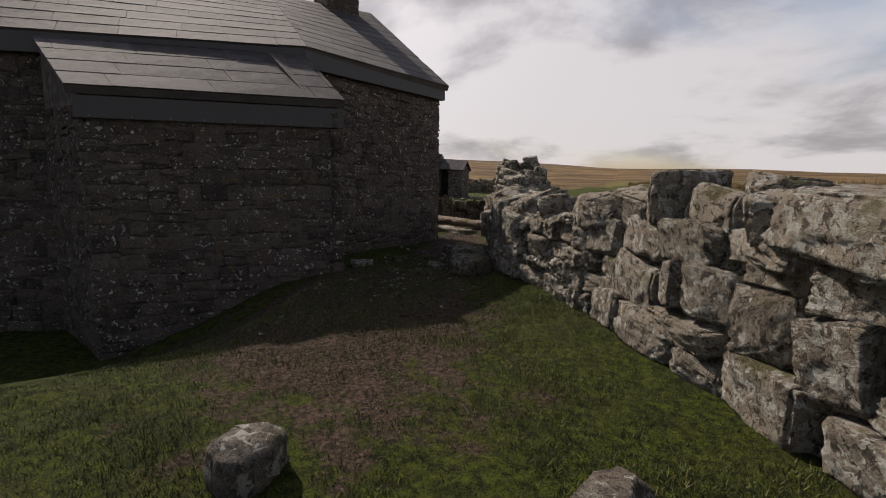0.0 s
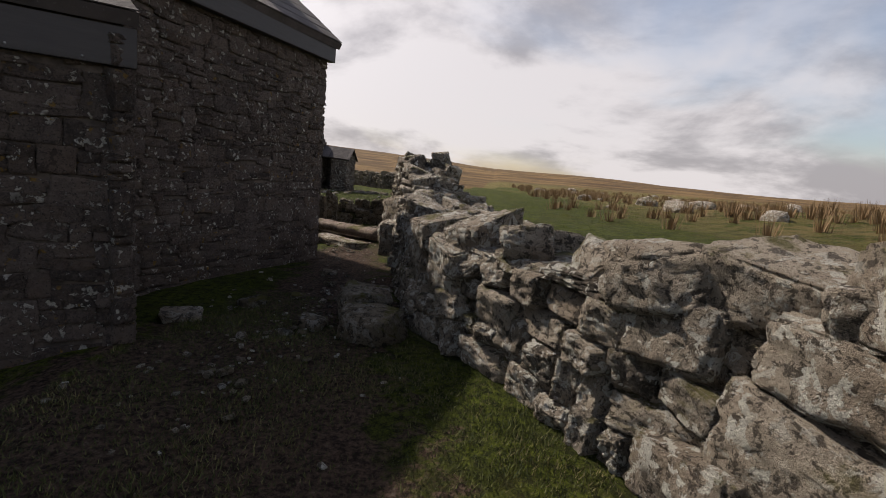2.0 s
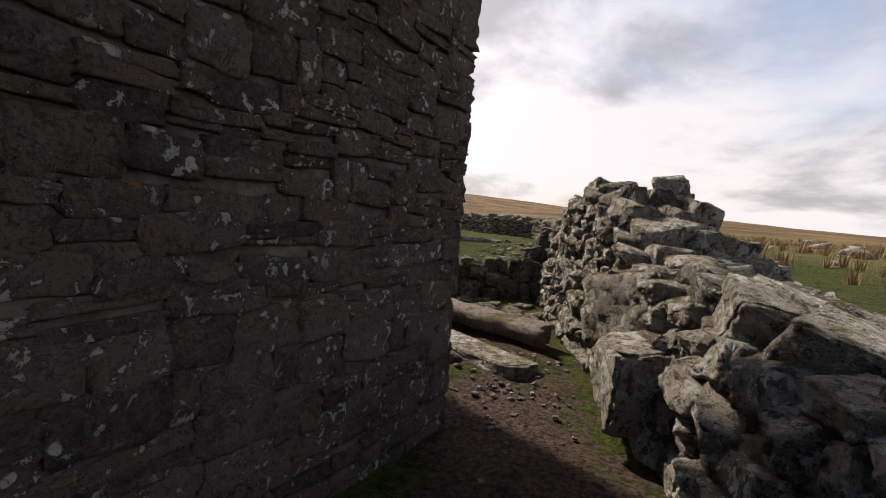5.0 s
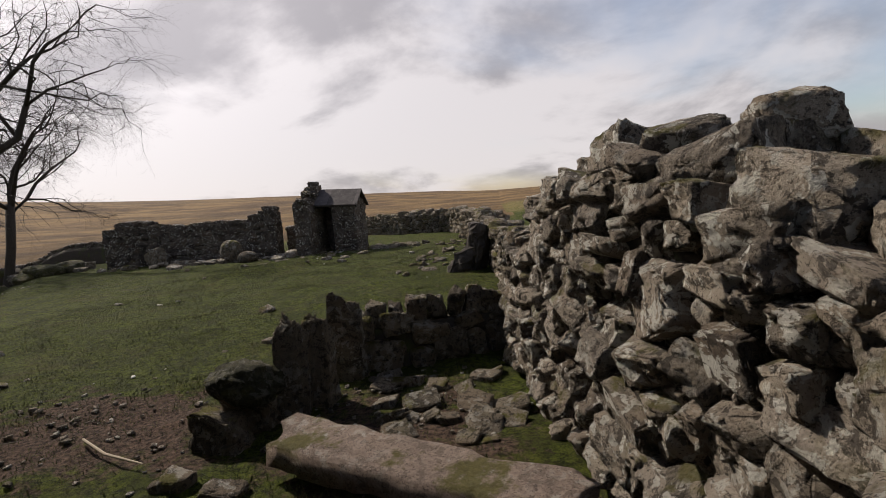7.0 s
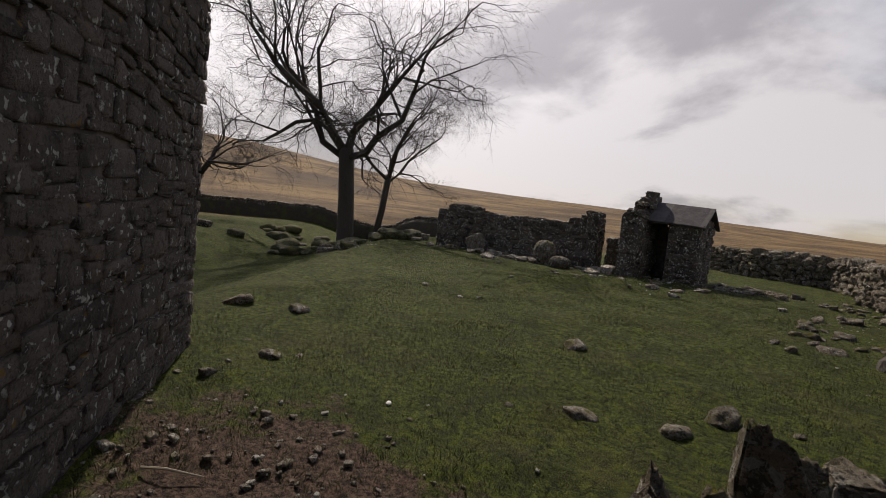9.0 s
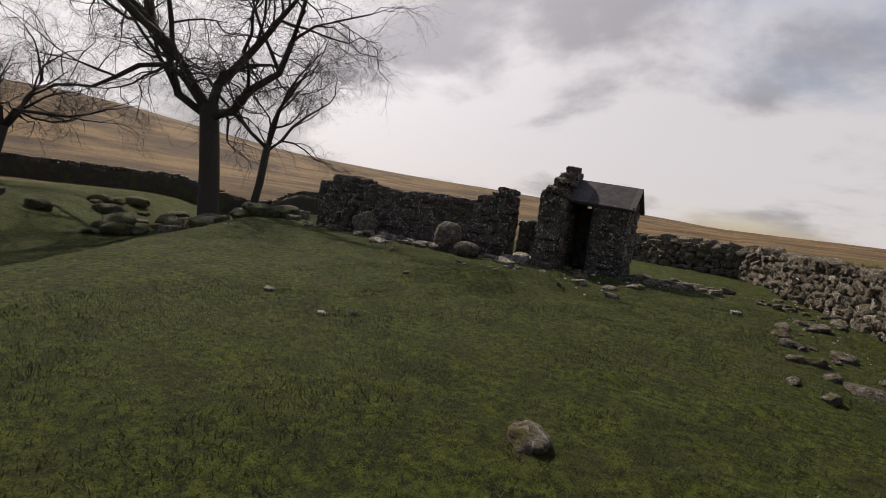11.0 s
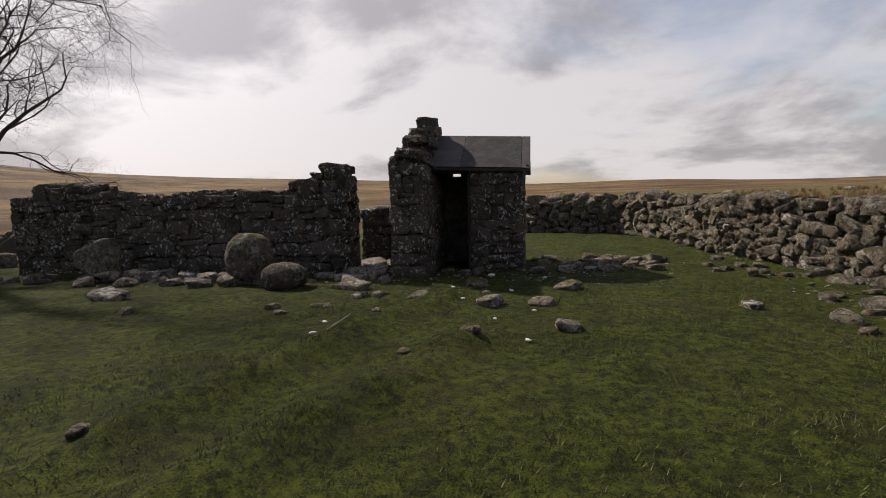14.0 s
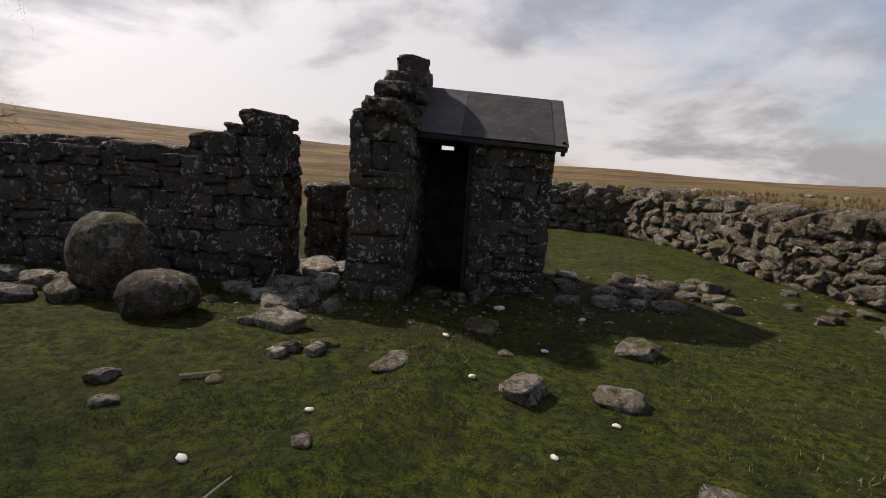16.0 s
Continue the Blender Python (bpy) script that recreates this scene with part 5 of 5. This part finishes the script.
# the boundary wall beyond the trees, and mossy bank under them
OUT_LINE = [(-15.0, 32.0), (-19.0, 36.5), (-29.0, 39.0), (-36.0, 28.0), (-39.0, 14.0)]
out_h = curve([(0, 0.5), (4, 0.7), (40, 0.85)])
out_wall = thing("boundary_wall", "dark mossy dry stone wall beyond the trees", "stone wall")
core("core", OUT_LINE[::-1], lambda s: 1.15, 0.7, out_wall, 0.1)
lay(build_face(OUT_LINE[::-1], lambda s: 1.2, lambda s: (0.5, 0.3), 17, RUIN, 0.4), out_wall, 250, stuff_mat=RUIN_STONE)
HUMMOCK = rock_set("mossy_stone", GREEN_MOSS, 6, 3, 520, square=2.6, cuts=5, rough=0.3)
rnd = random.Random(19)
for k in range(60):
    x, y = rnd.gauss(-19.5, 2.6), rnd.gauss(27.6, 2.4)
    if x < -15.0:
        k2 = rnd.uniform(0.3, 1.05)
        boulder(rnd.choice(HUMMOCK + MOSS[:2]), x, y, (k2 * 1.2, k2, k2 * 0.55), "moss-covered stone on the bank under the tree", "mossy_stone", 0.25, rnd.uniform(0, 6), 0.1, group="stones under the tree")

# ---------------------------------------------------------------- the moor east of the wall
MOOR = rock_set("moor_rock", GRANITE, 6, 3, 410, square=3.4, cuts=10, rough=0.24)
rnd = random.Random(23)
for k in range(46):
    x, y = rnd.uniform(7, 42), rnd.uniform(6, 75)
    k2 = rnd.uniform(0.25, 1.0)
    boulder(rnd.choice(MOOR), x, y, (k2 * 1.3, k2, k2 * 0.6), "grey granite rock standing out of the moor grass", "moor_rock", 0.25, rnd.uniform(0, 6), 0.1, group="rocks on the moor")
for x, y, k2 in ((11.2, 24.5, 1.0), (12.5, 33.0, 0.9), (15.0, 31.5, 1.0), (9.5, 36.0, 0.7), (19, 35, 1.1)):
    boulder(MOOR[int(x) % 6], x, y, (k2 * 1.3, k2, k2 * 0.62), "large flat granite outcrop on the moor", "moor_rock", 0.25, x, 0.1, group="rocks on the moor")


def rushes(count, seed, area, name, label, tall):
    rnd = np.random.default_rng(seed)
    verts, faces = [], []
    for _ in range(count):
        cx, cy = area(rnd)
        big = rnd.uniform(0.5, 1.25)
        for _ in range(46):
            a, r = rnd.uniform(0, 6.28), abs(rnd.normal(0, 0.14 * big))
            x, y = cx + r * math.cos(a), cy + r * math.sin(a)
            h, wide = tall * big * rnd.uniform(0.5, 1.1), 0.010 + 0.006 * big
            z = ground_z(x, y) - 0.03
            lx, ly = math.cos(a) * h * 0.45 * rnd.uniform(0.2, 1), math.sin(a) * h * 0.45 * rnd.uniform(0.2, 1)
            i = len(verts)
            verts += [(x - wide * math.sin(a), y + wide * math.cos(a), z), (x + wide * math.sin(a), y - wide * math.cos(a), z), (x + lx, y + ly, z + h)]
            faces.append((i, i + 1, i + 2))
    me = bpy.data.meshes.new(name)
    me.from_pydata(verts, [], faces)
    me.materials.append(RUSH)
    return tagged(new(name, me), label, "rushes", kind="stuff")


def east_area(rnd):
    while True:
        x, y = rnd.uniform(6, 45), rnd.uniform(3, 80)
        if inside_field(x, y) > 2.0 and noise.noise((x * 0.12, y * 0.12, 7)) > -0.05 + (0.25 if y < 22 and x < 12 else 0):
            return x, y


rushes(900, 3, east_area, "rush_clumps", "dry brown rush clumps across the moor", 0.55)


def wall_side(rnd):
    while True:
        x, y = rnd.uniform(12, 30), rnd.uniform(2, 40)
        if inside_field(x, y) > 10 and noise.noise((x * 0.2, y * 0.2, 3)) > 0.05:
            return x, y


rushes(150, 8, wall_side, "rush_clumps", "tall tawny rushes on the rise beyond the wall", 0.6)


# ---------------------------------------------------------------- grass
def in_house(x, y):
    p = gable_m.inverted() @ Vector((x, y, 0))
    if 0 < p.x < GABLE and -0.02 < p.y < 12:
        return True
    q = long_m.inverted() @ Vector((x, y, 0))
    if 0 < q.x < LONG + 0.6 and 0 < q.y < 5:
        return True
    r = back_m.inverted() @ Vector((x, y, 0))
    if -0.2 < r.x < BACK and 0 < r.y < 3:
        return True
    t = ann_m.inverted() @ Vector((x, y, 0))
    return 0 < t.x < ANN and 0 < t.y < 2.5


def grass(count, seed, x0, x1, y0, y1, name, label, tall, east=False):
    rnd = np.random.default_rng(seed)
    verts, faces = [], []
    tries = 0
    while len(faces) < count and tries < count * 4:
        tries += 1
        x, y = rnd.uniform(x0, x1), rnd.uniform(y0, y1)
        lush = noise.noise((x * 1.1, y * 1.1, 4.0)) + 0.6 * noise.noise((x * 4.5, y * 4.5, 8.0))
        if lush < rnd.uniform(-0.7, 0.5) or in_house(x, y) or inside_field(x, y) > -0.02:
            continue
        a, h = rnd.uniform(0, 6.28), tall * rnd.uniform(0.4, 1.3) * (0.8 + 0.6 * max(0, lush))
        wide, z = 0.0035, ground_z(x, y) - 0.006
        lean = h * rnd.uniform(0.2, 1.0)
        b = rnd.uniform(0, 6.28)
        i = len(verts)
        verts += [(x - wide * math.cos(a), y - wide * math.sin(a), z), (x + wide * math.cos(a), y + wide * math.sin(a), z), (x + lean * math.cos(b), y + lean * math.sin(b), z + h)]
        faces.append((i, i + 1, i + 2))
    me = bpy.data.meshes.new(name)
    me.from_pydata(verts, [], faces)
    me.materials.append(BLADE)
    return tagged(new(name, me), label, "grass", kind="stuff")


grass(60000, 31, 1.0, 6.5, 1.6, 9.0, "grass", "short cropped grass beside the path", 0.035)
grass(70000, 32, -7.5, 1.0, 13.5, 28.0, "grass", "short cropped grass in the yard", 0.038)
